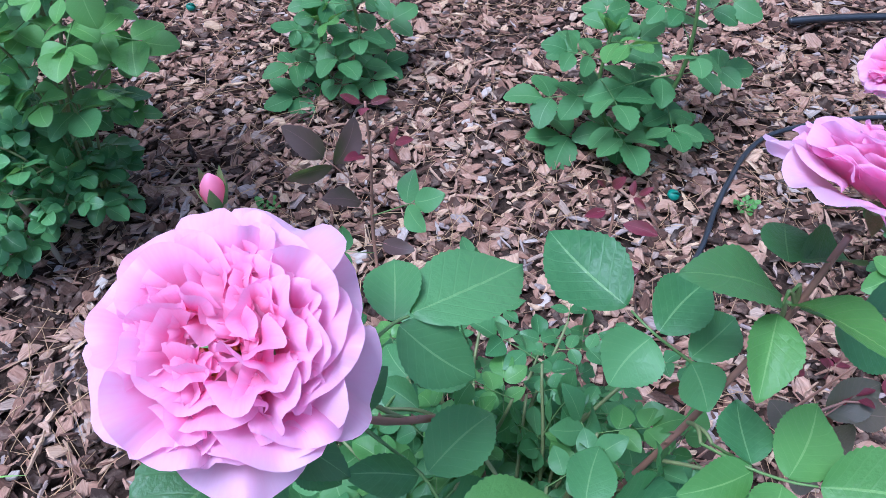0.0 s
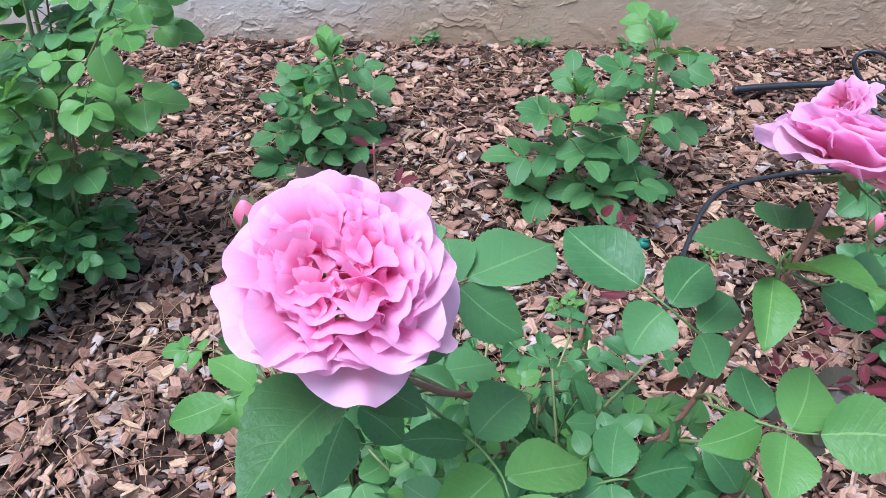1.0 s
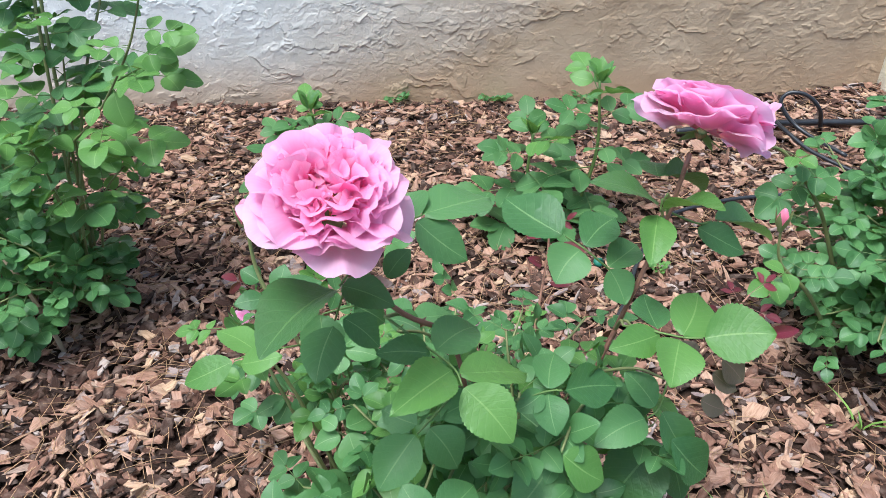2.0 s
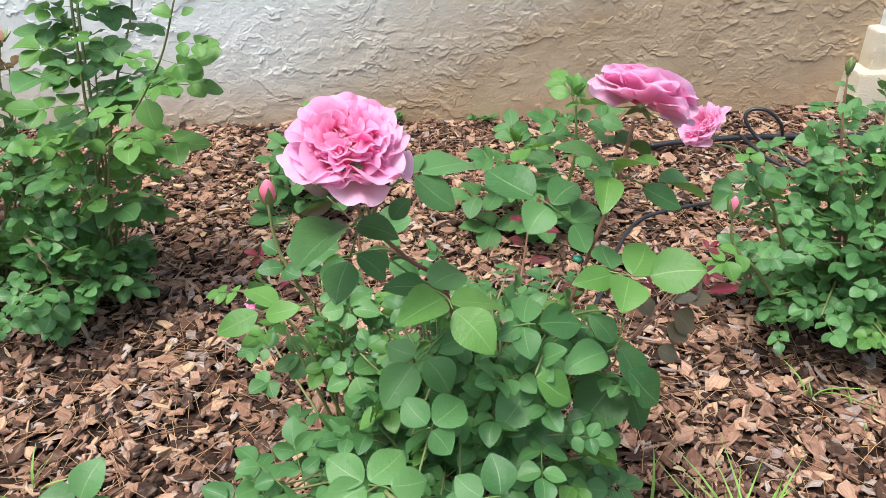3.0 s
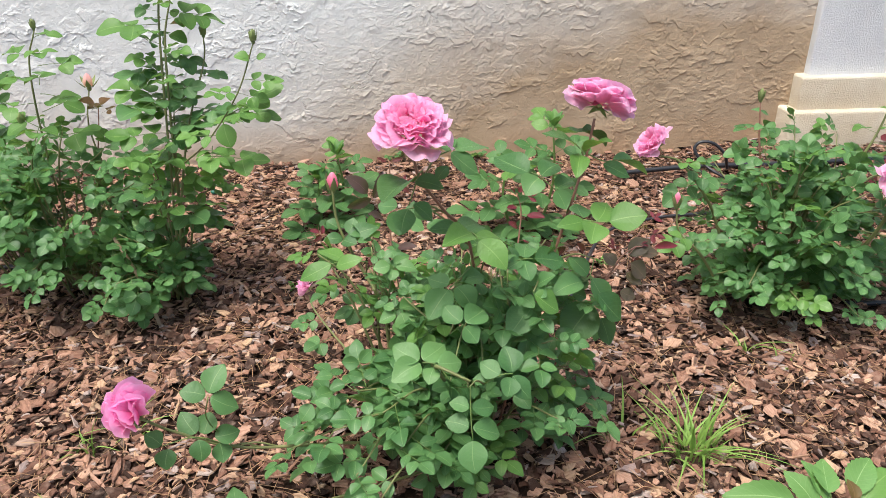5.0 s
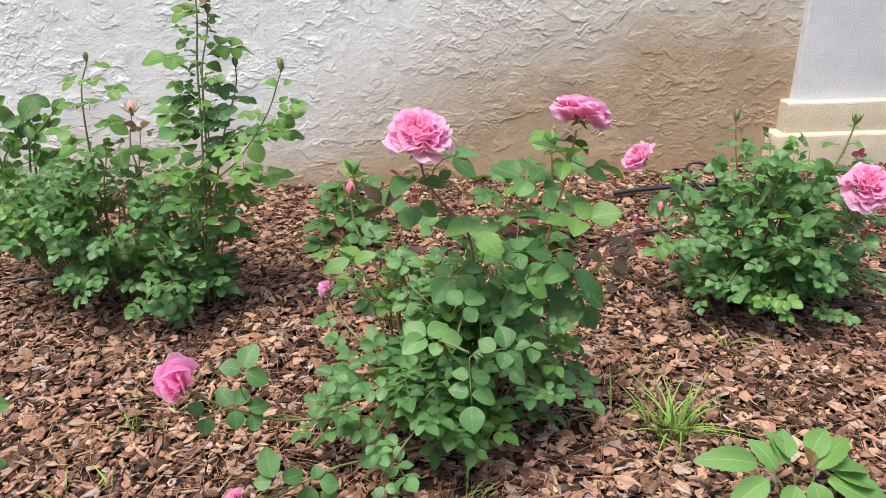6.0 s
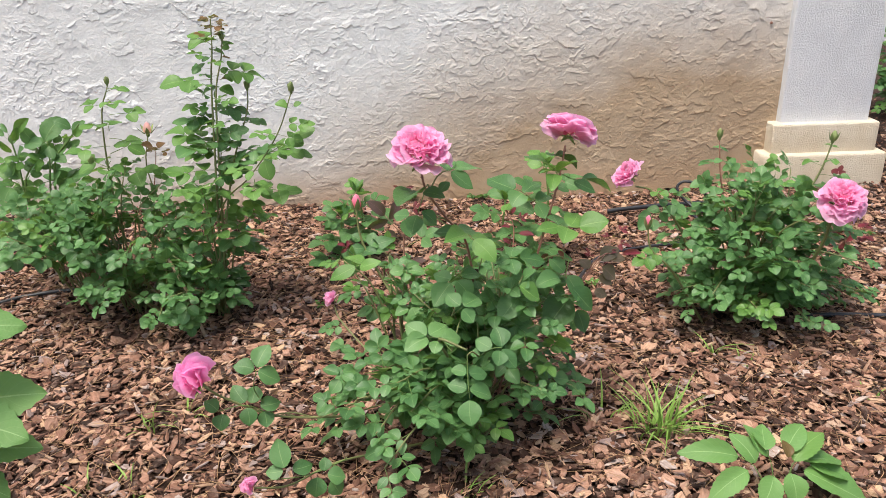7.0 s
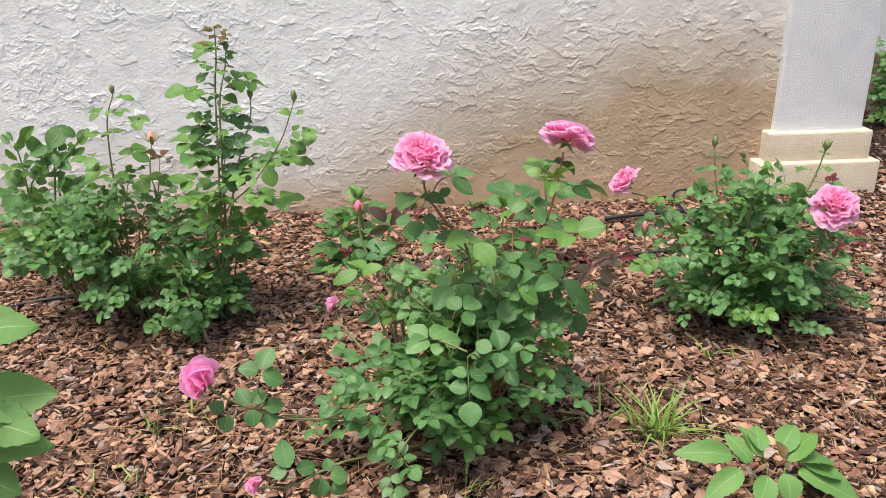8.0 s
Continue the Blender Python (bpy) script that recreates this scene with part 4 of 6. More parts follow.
bush.crown((-0.16, 0.42, 0.33), (0.09, 0.06, 0.05), 6, 4, (0.06, 0.08), 10, fresh=0.15, low=-0.2, root=(-0.10, 0.36, 0.10))

# a pruned stub
bush.cane([(-0.05, 0.14, 0.27), (-0.072, 0.075, 0.345), (-0.030, 0.045, 0.336)], 0.0028, 0.0022, CANE, 2)

# low branch with a half-open rose, and one with a small bud
bush.cane([(0.0, 0.26, 0.02), (-0.18, 0.22, 0.10), (-0.364, 0.2, 0.138), (-0.455, 0.18, 0.20), (-0.492, 0.165, 0.242)], 0.003, 0.002, CANE, 6)
bush.bloom((-0.506, 0.155, 0.270), (-0.42, -0.22, 0.85), 0.043, half_open_rose(), 33, "half-open bright pink rose on a low branch", 0.62)
bush.cane([(0.0, 0.24, 0.02), (-0.15, 0.15, 0.07), (-0.269, 0.10, 0.093), (-0.352, 0.05, 0.095), (-0.405, 0.01, 0.130)], 0.0026, 0.0016, CANE, 5)
bush.bloom((-0.413, 0.004, 0.140), (-0.45, -0.15, 0.75), 0.018, tuple((n, PETAL_MID, *rest) for n, _, *rest in half_open_rose()), 32, "small pink rosebud near the ground", 0.32, 45.0)
# leaves along the low branch
bush.spray(((-0.381, 0.200, 0.144), (-0.410, 0.190, 0.209), (-0.401, 0.185, 0.255)), (((-0.400, 0.185, 0.260), (-0.376, 0.215, 0.292), 0.038), ((-0.403, 0.185, 0.258), (-0.442, 0.190, 0.267), 0.034), ((-0.399, 0.185, 0.255), (-0.358, 0.180, 0.233), 0.035),), LEAF)
bush.spray(((-0.379, 0.200, 0.139), (-0.428, 0.185, 0.182), (-0.478, 0.170, 0.185)), (((-0.429, 0.185, 0.187), (-0.451, 0.210, 0.216), 0.032), ((-0.419, 0.187, 0.183), (-0.409, 0.215, 0.205), 0.034), ((-0.405, 0.190, 0.174), (-0.366, 0.200, 0.175), 0.032), ((-0.477, 0.170, 0.186), (-0.501, 0.180, 0.204), 0.028), ((-0.469, 0.172, 0.178), (-0.474, 0.150, 0.156), 0.033), ((-0.427, 0.185, 0.178), (-0.426, 0.165, 0.149), 0.034), ((-0.398, 0.190, 0.163), (-0.394, 0.170, 0.138), 0.033),), LEAF)
# leaves along the branch of the small bud
bush.spray(((-0.249, 0.090, 0.106), (-0.318, 0.050, 0.112), (-0.384, 0.015, 0.139)), (((-0.355, 0.030, 0.147), (-0.364, 0.060, 0.190), 0.037), ((-0.357, 0.030, 0.143), (-0.388, 0.030, 0.145), 0.026), ((-0.343, 0.035, 0.139), (-0.308, 0.055, 0.132), 0.029), ((-0.286, 0.060, 0.102), (-0.252, 0.060, 0.092), 0.034), ((-0.302, 0.055, 0.102), (-0.309, 0.040, 0.068), 0.037), ((-0.278, 0.060, 0.089), (-0.263, 0.050, 0.059), 0.036), ((-0.290, 0.060, 0.108), (-0.288, 0.080, 0.124), 0.030),), LEAF)

# wine-red young shoots behind
bush.cane([(-0.01, 0.32, 0.02), (-0.055, 0.49, 0.09), (-0.079, 0.60, 0.25), (-0.075, 0.62, 0.36), (-0.074, 0.62, 0.444)], 0.0028, 0.0013, CANE_RED, 6)
for k, (foot, tip, tone, pairs) in enumerate((
        ((-0.074, 0.62, 0.440), (-0.096, 0.618, 0.452), LEAF_RED, 0), ((-0.074, 0.62, 0.440), (-0.052, 0.618, 0.450), LEAF_RED, 0),
        ((-0.074, 0.62, 0.438), (-0.075, 0.595, 0.455), LEAF_RED, 0), ((-0.074, 0.62, 0.380), (-0.030, 0.60, 0.412), LEAF_RED, 1),
        ((-0.074, 0.62, 0.375), (-0.098, 0.60, 0.385), LEAF_RED, 0), ((-0.077, 0.61, 0.325), (-0.148, 0.60, 0.425), LEAF_PLUM, 1),
        ((-0.078, 0.61, 0.315), (-0.122, 0.58, 0.350), LEAF_PLUM, 0), ((-0.078, 0.605, 0.300), (0.000, 0.58, 0.355), LEAF, 1),
        ((-0.079, 0.60, 0.265), (-0.040, 0.57, 0.285), LEAF_PLUM, 0), ((-0.079, 0.595, 0.25), (-0.135, 0.57, 0.285), LEAF, 1),
        ((-0.072, 0.565, 0.20), (-0.02, 0.53, 0.235), LEAF, 1), ((-0.068, 0.54, 0.16), (-0.12, 0.50, 0.18), LEAF, 2))):
    bush.leaf(foot, tip, (0.25 * (tip[0] - foot[0]) / 0.05, -0.55, 0.8), pairs, tone, "narrow" if tone in (LEAF_RED, LEAF_PLUM) else None, 1.1 if pairs == 0 else (1.05 if tone is LEAF_PLUM else 0.95), 400 + k)
bush.cane([(0.07, 0.32, 0.02), (0.13, 0.46, 0.15), (0.165, 0.53, 0.28), (0.175, 0.55, 0.345), (0.165, 0.55, 0.385)], 0.0024, 0.0012, CANE_RED, 4)
for k, (foot, tip, pairs) in enumerate((
        ((0.165, 0.55, 0.383), (0.150, 0.545, 0.400), 0), ((0.165, 0.55, 0.383), (0.176, 0.54, 0.408), 0),
        ((0.172, 0.55, 0.36), (0.205, 0.54, 0.392), 1), ((0.172, 0.55, 0.355), (0.140, 0.53, 0.372), 0),
        ((0.175, 0.548, 0.34), (0.226, 0.53, 0.338), 0), ((0.17, 0.54, 0.31), (0.150, 0.52, 0.345), 0), ((0.165, 0.53, 0.29), (0.205, 0.51, 0.31), 0))):
    bush.leaf(foot, tip, (0.2 * (tip[0] - foot[0]) / 0.03, -0.5, 0.8), pairs, LEAF_RED, "narrow", 0.85, 420 + k)
bush.shoot((0.12, 0.30, 0.02), (0.339, 0.34, 0.40), 0.0022, 9, (0.035, 0.055), LEAF_RED, 0.1, 0.8, 1, CANE_RED, 54, (0, -0.4, 1), "narrow")
bush.shoot((-0.03, 0.33, 0.02), (-0.20, 0.50, 0.34), 0.0022, 4, (0.045, 0.065), LEAF_PLUM, 0.1, 0.6, 1, CANE_RED, 55, (0, -0.4, 1), "narrow", LEAF_RED)
bush.finish()

# ---- the tall rose bush beside the wall ----
tall = Plant("rose_bush", (-0.58, 0.94, 0.0), "tall upright rose bush with green buds in bark mulch", "rose bush", "rose bushes", "small")
tall.cane([(-0.58, 0.95, 0.0), (-0.56, 0.92, 0.17), (-0.535, 0.95, 0.50), (-0.526, 0.99, 0.654), (-0.515, 1.0, 0.729), (-0.508, 1.0, 0.812)], 0.0036, 0.0016, CANE, 12)
tall.cane([(-0.575, 0.945, 0.0), (-0.545, 0.94, 0.25), (-0.526, 0.95, 0.497), (-0.516, 0.98, 0.629), (-0.495, 0.99, 0.704), (-0.486, 0.995, 0.752)], 0.0034, 0.0015, CANE, 10)
tall.cane([(-0.57, 0.93, 0.0), (-0.545, 0.90, 0.2), (-0.50, 0.96, 0.42), (-0.45, 1.02, 0.56), (-0.442, 1.03, 0.622)], 0.0032, 0.0015, CANE, 8)
tall.bud((-0.442, 1.03, 0.622), (0, 0, 1), 0.023, SEPAL, "closed green rosebud", 7.0, 0.85)
tall.cane([(-0.548, 0.925, 0.30), (-0.51, 0.88, 0.37), (-0.44, 0.82, 0.44), (-0.36, 0.78, 0.55), (-0.315, 0.77, 0.652)], 0.0022, 0.0014, CANE, 8)
tall.bud((-0.315, 0.77, 0.656), (0.05, 0, 1), 0.023, SEPAL, "closed green rosebud", 7.0, 0.85)
tall.bud((-0.486, 0.995, 0.756), (0.05, 0, 1), 0.021, SEPAL, "closed green rosebud", 7.0, 0.85)
tall.leaf((-0.508, 1.000, 0.800), (-0.539, 1.012, 0.806), (-0.15, -0.42, 0.95), 0, LEAF_COPPER, None, 1.15, 500)
tall.leaf((-0.508, 1.000, 0.805), (-0.491, 0.988, 0.814), (0.15, -0.42, 0.95), 0, LEAF_COPPER, None, 1.15, 501)
tall.leaf((-0.509, 1.000, 0.791), (-0.470, 0.970, 0.798), (0.15, -0.42, 0.95), 1, LEAF_COPPER, None, 1.15, 502)
tall.leaf((-0.508, 1.000, 0.782), (-0.523, 1.012, 0.793), (-0.15, -0.42, 0.95), 0, LEAF_COPPER, None, 1.15, 503)
tall.leaf((-0.509, 1.000, 0.770), (-0.488, 0.988, 0.771), (0.15, -0.42, 0.95), 0, LEAF_COPPER, None, 1.15, 504)
tall.leaf((-0.507, 1.000, 0.807), (-0.506, 0.988, 0.819), (-0.15, -0.42, 0.95), 0, LEAF_COPPER, None, 1.15, 505)
tall.leaf((-0.513, 1.000, 0.741), (-0.566, 1.030, 0.779), (-0.15, -0.42, 0.95), 1, LEAF_YOUNG, None, 1.32, 506)
tall.leaf((-0.515, 1.000, 0.716), (-0.565, 0.970, 0.735), (-0.15, -0.42, 0.95), 1, LEAF_YOUNG, None, 1.15, 507)
tall.leaf((-0.495, 1.000, 0.723), (-0.469, 0.988, 0.738), (0.15, -0.42, 0.95), 0, LEAF_COPPER, None, 1.03, 508)
tall.leaf((-0.497, 1.000, 0.710), (-0.473, 1.012, 0.711), (0.15, -0.42, 0.95), 0, LEAF_COPPER, None, 1.03, 509)
tall.leaf((-0.518, 1.000, 0.714), (-0.543, 0.988, 0.706), (-0.15, -0.42, 0.95), 0, LEAF, None, 1.03, 510)
tall.leaf((-0.513, 1.000, 0.654), (-0.469, 0.988, 0.660), (0.15, -0.42, 0.95), 0, LEAF_COPPER, None, 1.03, 511)
tall.leaf((-0.499, 1.000, 0.682), (-0.394, 1.030, 0.657), (0.15, -0.42, 0.95), 2, LEAF_YOUNG, None, 1.15, 512)
tall.leaf((-0.523, 1.000, 0.655), (-0.634, 0.970, 0.660), (-0.15, -0.42, 0.95), 1, LEAF_YOUNG, None, 1.38, 513)
tall.leaf((-0.522, 1.000, 0.668), (-0.544, 0.970, 0.679), (-0.15, -0.30, 0.95), 1, LEAF, None, 1.26, 514)
tall.leaf((-0.519, 1.000, 0.642), (-0.534, 1.012, 0.607), (-0.15, -0.30, 0.95), 0, LEAF_YOUNG, None, 1.15, 515)
tall.leaf((-0.518, 1.000, 0.636), (-0.477, 0.988, 0.620), (0.15, -0.30, 0.95), 0, LEAF_YOUNG, None, 1.15, 516)
tall.leaf((-0.529, 1.000, 0.610), (-0.561, 0.970, 0.641), (-0.15, -0.30, 0.95), 1, LEAF, None, 1.26, 517)
tall.leaf((-0.521, 1.000, 0.596), (-0.450, 1.030, 0.571), (0.15, -0.30, 0.95), 1, LEAF, None, 1.38, 518)
tall.leaf((-0.533, 1.000, 0.565), (-0.629, 0.970, 0.561), (-0.15, -0.30, 0.95), 2, LEAF, None, 1.15, 519)
tall.leaf((-0.531, 1.000, 0.556), (-0.565, 0.970, 0.586), (-0.15, -0.30, 0.95), 1, LEAF_YOUNG, None, 1.26, 520)
tall.leaf((-0.523, 1.000, 0.588), (-0.490, 1.030, 0.554), (0.15, -0.30, 0.95), 1, LEAF_YOUNG, None, 1.15, 521)
tall.leaf((-0.534, 1.000, 0.540), (-0.560, 0.970, 0.562), (-0.15, -0.30, 0.95), 1, LEAF, None, 1.15, 522)
tall.leaf((-0.534, 1.000, 0.532), (-0.497, 0.970, 0.555), (0.15, -0.30, 0.95), 1, LEAF, None, 1.15, 523)
tall.leaf((-0.549, 1.000, 0.500), (-0.663, 1.030, 0.517), (-0.15, -0.30, 0.95), 2, LEAF_YOUNG, None, 1.21, 524)
tall.leaf((-0.535, 1.000, 0.496), (-0.605, 0.970, 0.475), (-0.15, -0.30, 0.95), 2, LEAF_YOUNG, None, 1.21, 525)
tall.leaf((-0.535, 1.000, 0.468), (-0.615, 0.970, 0.452), (-0.15, -0.30, 0.95), 2, LEAF_YOUNG, None, 1.15, 526)
tall.leaf((-0.532, 1.000, 0.512), (-0.512, 1.030, 0.481), (0.15, -0.30, 0.95), 1, LEAF, None, 1.38, 527)
for k in range(11):
    at = Vector((-0.512, 1.0, 0.735)).lerp(Vector((-0.508, 1.0, 0.808)), k / 10)
    out = Vector((math.cos(2.4 * k), math.sin(2.4 * k), 0.35))
    tall.leaf(at, at + out * (0.05 - 0.0022 * k), (0, -0.3, 1), 1, LEAF_COPPER if k > 3 else LEAF_YOUNG, None, 1.05, 580 + k)
for k in range(12):
    at = Vector((-0.533, 0.955, 0.52)).lerp(Vector((-0.516, 0.995, 0.72)), k / 11)
    out = Vector((math.cos(2.4 * k), math.sin(2.4 * k), 0.1))
    tall.leaf(at, at + out * (0.09 - 0.003 * k), (out.x * 0.3, -0.5, 0.9), 2 if k < 6 else 1, LEAF_YOUNG if k % 3 else LEAF, None, 1.0, 560 + k)
for k in range(13):
    f = 0.24 + 0.38 * k / 12
    h = 0.812 * f
    at = Vector((-0.565 + 0.054 * f, 0.925 + 0.075 * f * f, h))
    a = 2.4 * k + 0.5
    reach = (0.13 if f < 0.7 else 0.13 - 0.22 * (f - 0.7)) * (0.9 + 0.2 * ((k * 7) % 5) / 5)
    out = Vector((math.cos(a), math.sin(a), 0.16))
    tall.leaf(at, at + out * reach, (out.x * 0.35, out.y * 0.35 - 0.25, 1), 2 if f < 0.9 else 1, LEAF_DUSK if f > 0.93 else (LEAF_YOUNG if (k % 2 == 1 or f > 0.75) else LEAF), seed=100 + k)
for k in range(15):
    f = 0.72 * k / 14
    a = 2.4 * k + 1.3
    at = Vector((-0.50, 0.95, 0.40)).lerp(Vector((-0.444, 1.03, 0.60)), f) if k % 2 else Vector((-0.46, 0.84, 0.38)).lerp(Vector((-0.318, 0.772, 0.62)), f)
    out = Vector((math.cos(a) * 0.9 + 0.15, math.sin(a) * 0.9, 0.05))
    tall.leaf(at, at + out * (0.13 - 0.05 * f), (out.x * 0.3, out.y * 0.3 - 0.25, 1), 2, LEAF_YOUNG if k % 2 == 0 else LEAF, seed=140 + k)
tall.leaf((-0.340, 0.77, 0.581), (-0.266, 0.765, 0.582), (0.1, -0.5, 0.9), 2, LEAF_YOUNG, None, 1.0, 541)
tall.leaf((-0.366, 0.775, 0.556), (-0.298, 0.77, 0.542), (0.1, -0.5, 0.9), 1, LEAF_YOUNG, None, 1.0, 542)
tall.leaf((-0.317, 0.77, 0.618), (-0.297, 0.765, 0.634), (0.1, -0.5, 0.9), 0, LEAF_YOUNG, None, 1.0, 543)
tall.leaf((-0.319, 0.77, 0.615), (-0.352, 0.765, 0.636), (-0.1, -0.5, 0.9), 0, LEAF_YOUNG, None, 1.0, 544)
tall.leaf((-0.40, 0.80, 0.50), (-0.385, 0.77, 0.435), (0.2, -0.8, 0.4), 0, LEAF_YOUNG, fill=0.9)
tall.leaf((-0.39, 0.80, 0.50), (-0.26, 0.80, 0.565), (0.1, -0.5, 1), 2, LEAF_YOUNG, fill=0.8)
tall.crown((-0.64, 0.90, 0.10), (0.12, 0.14, 0.12), 13, 6, (0.075, 0.105), 62, fresh=0.12, low=-0.4)
tall.crown((-0.555, 0.93, 0.33), (0.14, 0.12, 0.17), 4, 6, (0.08, 0.11), 63, fresh=0.35, low=-0.3)
tall.finish()

# ---- the spreading rose bush next to it ----
wide = Plant("rose_bush", (-0.82, 1.02, 0.0), "spreading leafy rose bush with one peach bud", "rose bush", "rose bushes", "small")
wide.cane([(-0.80, 1.0, 0.0), (-0.84, 1.05, 0.30), (-0.831, 1.05, 0.551), (-0.80, 1.05, 0.645)], 0.003, 0.0016, CANE, 6)
wide.bud((-0.80, 1.05, 0.650), (0, 0, 1), 0.020, SEPAL, "closed green rosebud", 7.0, 0.85)
wide.cane([(-0.65, 0.93, 0.0), (-0.69, 1.02, 0.2), (-0.76, 1.14, 0.38), (-0.752, 1.18, 0.478)], 0.003, 0.0016, CANE, 8)
wide.bud((-0.751, 1.18, 0.482), (0.02, 0, 1), 0.034, PETAL_PEACH, "pale peach-pink rosebud about to open", 40.0, 0.98)
wide.bud((-0.895, 1.1, 0.425), (0, 0, 1), 0.026, SEPAL, "closed green rosebud", 7.0, 0.85)
for k in range(12):
    f = k / 11
    a = 2.4 * k
    at = Vector((-0.835, 1.05, 0.40)).lerp(Vector((-0.803, 1.05, 0.63)), f)
    out = Vector((math.cos(a), math.sin(a), 0.12))
    wide.leaf(at, at + out * (0.13 - 0.05 * f), (out.x * 0.3, -0.25, 1), 1, LEAF_YOUNG, seed=200 + k)
wide.crown((-0.83, 1.02, 0.27), (0.20, 0.22, 0.17), 26, 6, (0.07, 0.10), 64, fresh=0.04, low=-0.7)
wide.crown((-0.74, 0.90, 0.10), (0.17, 0.13, 0.10), 12, 5, (0.07, 0.095), 65, fresh=0.1, low=-0.4, root=(-0.72, 0.95, 0.0))
wide.crown((-1.02, 1.02, 0.26), (0.16, 0.16, 0.13), 15, 6, (0.08, 0.11), 66, fresh=0.08, low=-0.3, root=(-0.95, 1.05, 0.0))
wide.cane([(-0.745, 1.10, 0.33), (-0.730, 1.11, 0.40), (-0.722, 1.12, 0.455)], 0.0018, 0.001, CANE_RED, 0, "shoot")
for k in range(5):
    out = Vector((math.cos(2.4 * k), math.sin(2.4 * k), 0.5))
    wide.leaf((-0.722, 1.12, 0.43 + 0.006 * k), Vector((-0.722, 1.12, 0.43 + 0.006 * k)) + out * 0.035, (0, -0.3, 1), 1 if k < 3 else 0, LEAF_COPPER, None, 1.1, 220 + k)
wide.finish()

# ---- the round rose bush by the column ----
low = Plant("rose_bush", (0.84, 0.66, 0.0), "dense low rose bush with one open pink bloom", "rose bush", "rose bushes", "small")
low.cane([(0.83, 0.66, 0.0), (0.80, 0.69, 0.22), (0.775, 0.72, 0.38), (0.764, 0.73, 0.480)], 0.0035, 0.0016, CANE_RED, 6)
low.bud((0.764, 0.73, 0.484), (-0.02, 0, 1), 0.025, SEPAL, "closed rosebud, green with a pink tip", 7.0, 0.78)
low.cane([(0.88, 0.68, 0.0), (0.98, 0.70, 0.24), (1.045, 0.70, 0.38), (1.067, 0.70, 0.462)], 0.0045, 0.002, CANE, 6)
low.bud((1.067, 0.70, 0.464), (0.1, 0, 1), 0.027, SEPAL, "closed green rosebud on a thin stem", 14.0)
low.cane([(0.88, 0.62, 0.0), (0.92, 0.50, 0.22), (0.915, 0.45, 0.34), (0.907, 0.44, 0.372)], 0.005, 0.0025, CANE, 6)
low.bloom((0.922, 0.43, 0.405), (0.04, -0.55, 0.80), 0.058, full_rose(), 44, "open double pink rose bloom facing the path", hearts=5)
low.cane([(0.76, 0.66, 0.0), (0.69, 0.70, 0.20), (0.655, 0.71, 0.27), (0.59, 0.72, 0.352), (0.540, 0.72, 0.372)], 0.004, 0.0022, CANE, 6)
low.bloom((0.512, 0.715, 0.408), (-0.72, 0.15, 0.55), 0.047, full_rose(7)[3:], 47, "fading pale pink rose drooping sideways", 0.75, 100.0)
low.leaf((0.57, 0.72, 0.365), (0.60, 0.66, 0.375), (0.1, -0.5, 0.9), 1, LEAF_YOUNG, seed=301)
low.leaf((0.60, 0.72, 0.345), (0.66, 0.66, 0.32), (0.1, -0.5, 0.9), 2, LEAF, seed=302)
low.leaf((0.63, 0.715, 0.31), (0.54, 0.68, 0.27), (-0.1, -0.5, 0.9), 2, LEAF, seed=303)
low.cane([(0.72, 0.62, 0.0), (0.60, 0.58, 0.18), (0.535, 0.58, 0.25), (0.522, 0.585, 0.310)], 0.0035, 0.0018, CANE, 4)
low.bud((0.522, 0.585, 0.312), (0, 0, 1), 0.030, PETAL_BUD, "slim coral rosebud with green sepals", 9.0, 0.85)
low.leaf((0.55, 0.57, 0.25), (0.47, 0.53, 0.24), (-0.1, -0.5, 0.9), 2, LEAF_YOUNG, seed=304)
low.leaf((0.56, 0.57, 0.23), (0.62, 0.53, 0.25), (-0.1, -0.5, 0.9), 2, LEAF, seed=305)
for k in range(6):
    f = k / 5
    a = 2.6 * k + 0.4
    out = Vector((math.cos(a), math.sin(a), 0.1))
    at = Vector((0.785, 0.71, 0.34)).lerp(Vector((0.765, 0.73, 0.45)), f)
    low.leaf(at, at + out * (0.09 - 0.03 * f), (0, -0.3, 1), 1, LEAF, seed=310 + k)
    at = Vector((1.03, 0.70, 0.33)).lerp(Vector((1.064, 0.70, 0.44)), f)
    low.leaf(at, at + out * (0.085 - 0.03 * f), (0, -0.3, 1), 1, LEAF_YOUNG if k > 2 else LEAF, seed=320 + k)
low.crown((0.90, 0.76, 0.28), (0.18, 0.13, 0.13), 12, 5, (0.07, 0.10), 69, fresh=0.2, low=0.0)
low.crown((0.87, 0.64, 0.20), (0.27, 0.22, 0.19), 42, 6, (0.07, 0.10), 67, fresh=0.04, low=-0.75)
low.crown((0.86, 0.56, 0.09), (0.26, 0.13, 0.08), 16, 6, (0.065, 0.09), 68, fresh=0.1, low=-0.2)
low.shoot((0.92, 0.62, 0.05), (1.12, 0.60, 0.24), 0.0025, 5, (0.06, 0.08), LEAF_RED, 0.15, 0.6, 1, CANE_RED, 331)
low.shoot((0.95, 0.72, 0.05), (1.17, 0.80, 0.31), 0.0025, 5, (0.06, 0.08), LEAF_RED, 0.1, 0.7, 1, CANE_RED, 332)
low.finish()


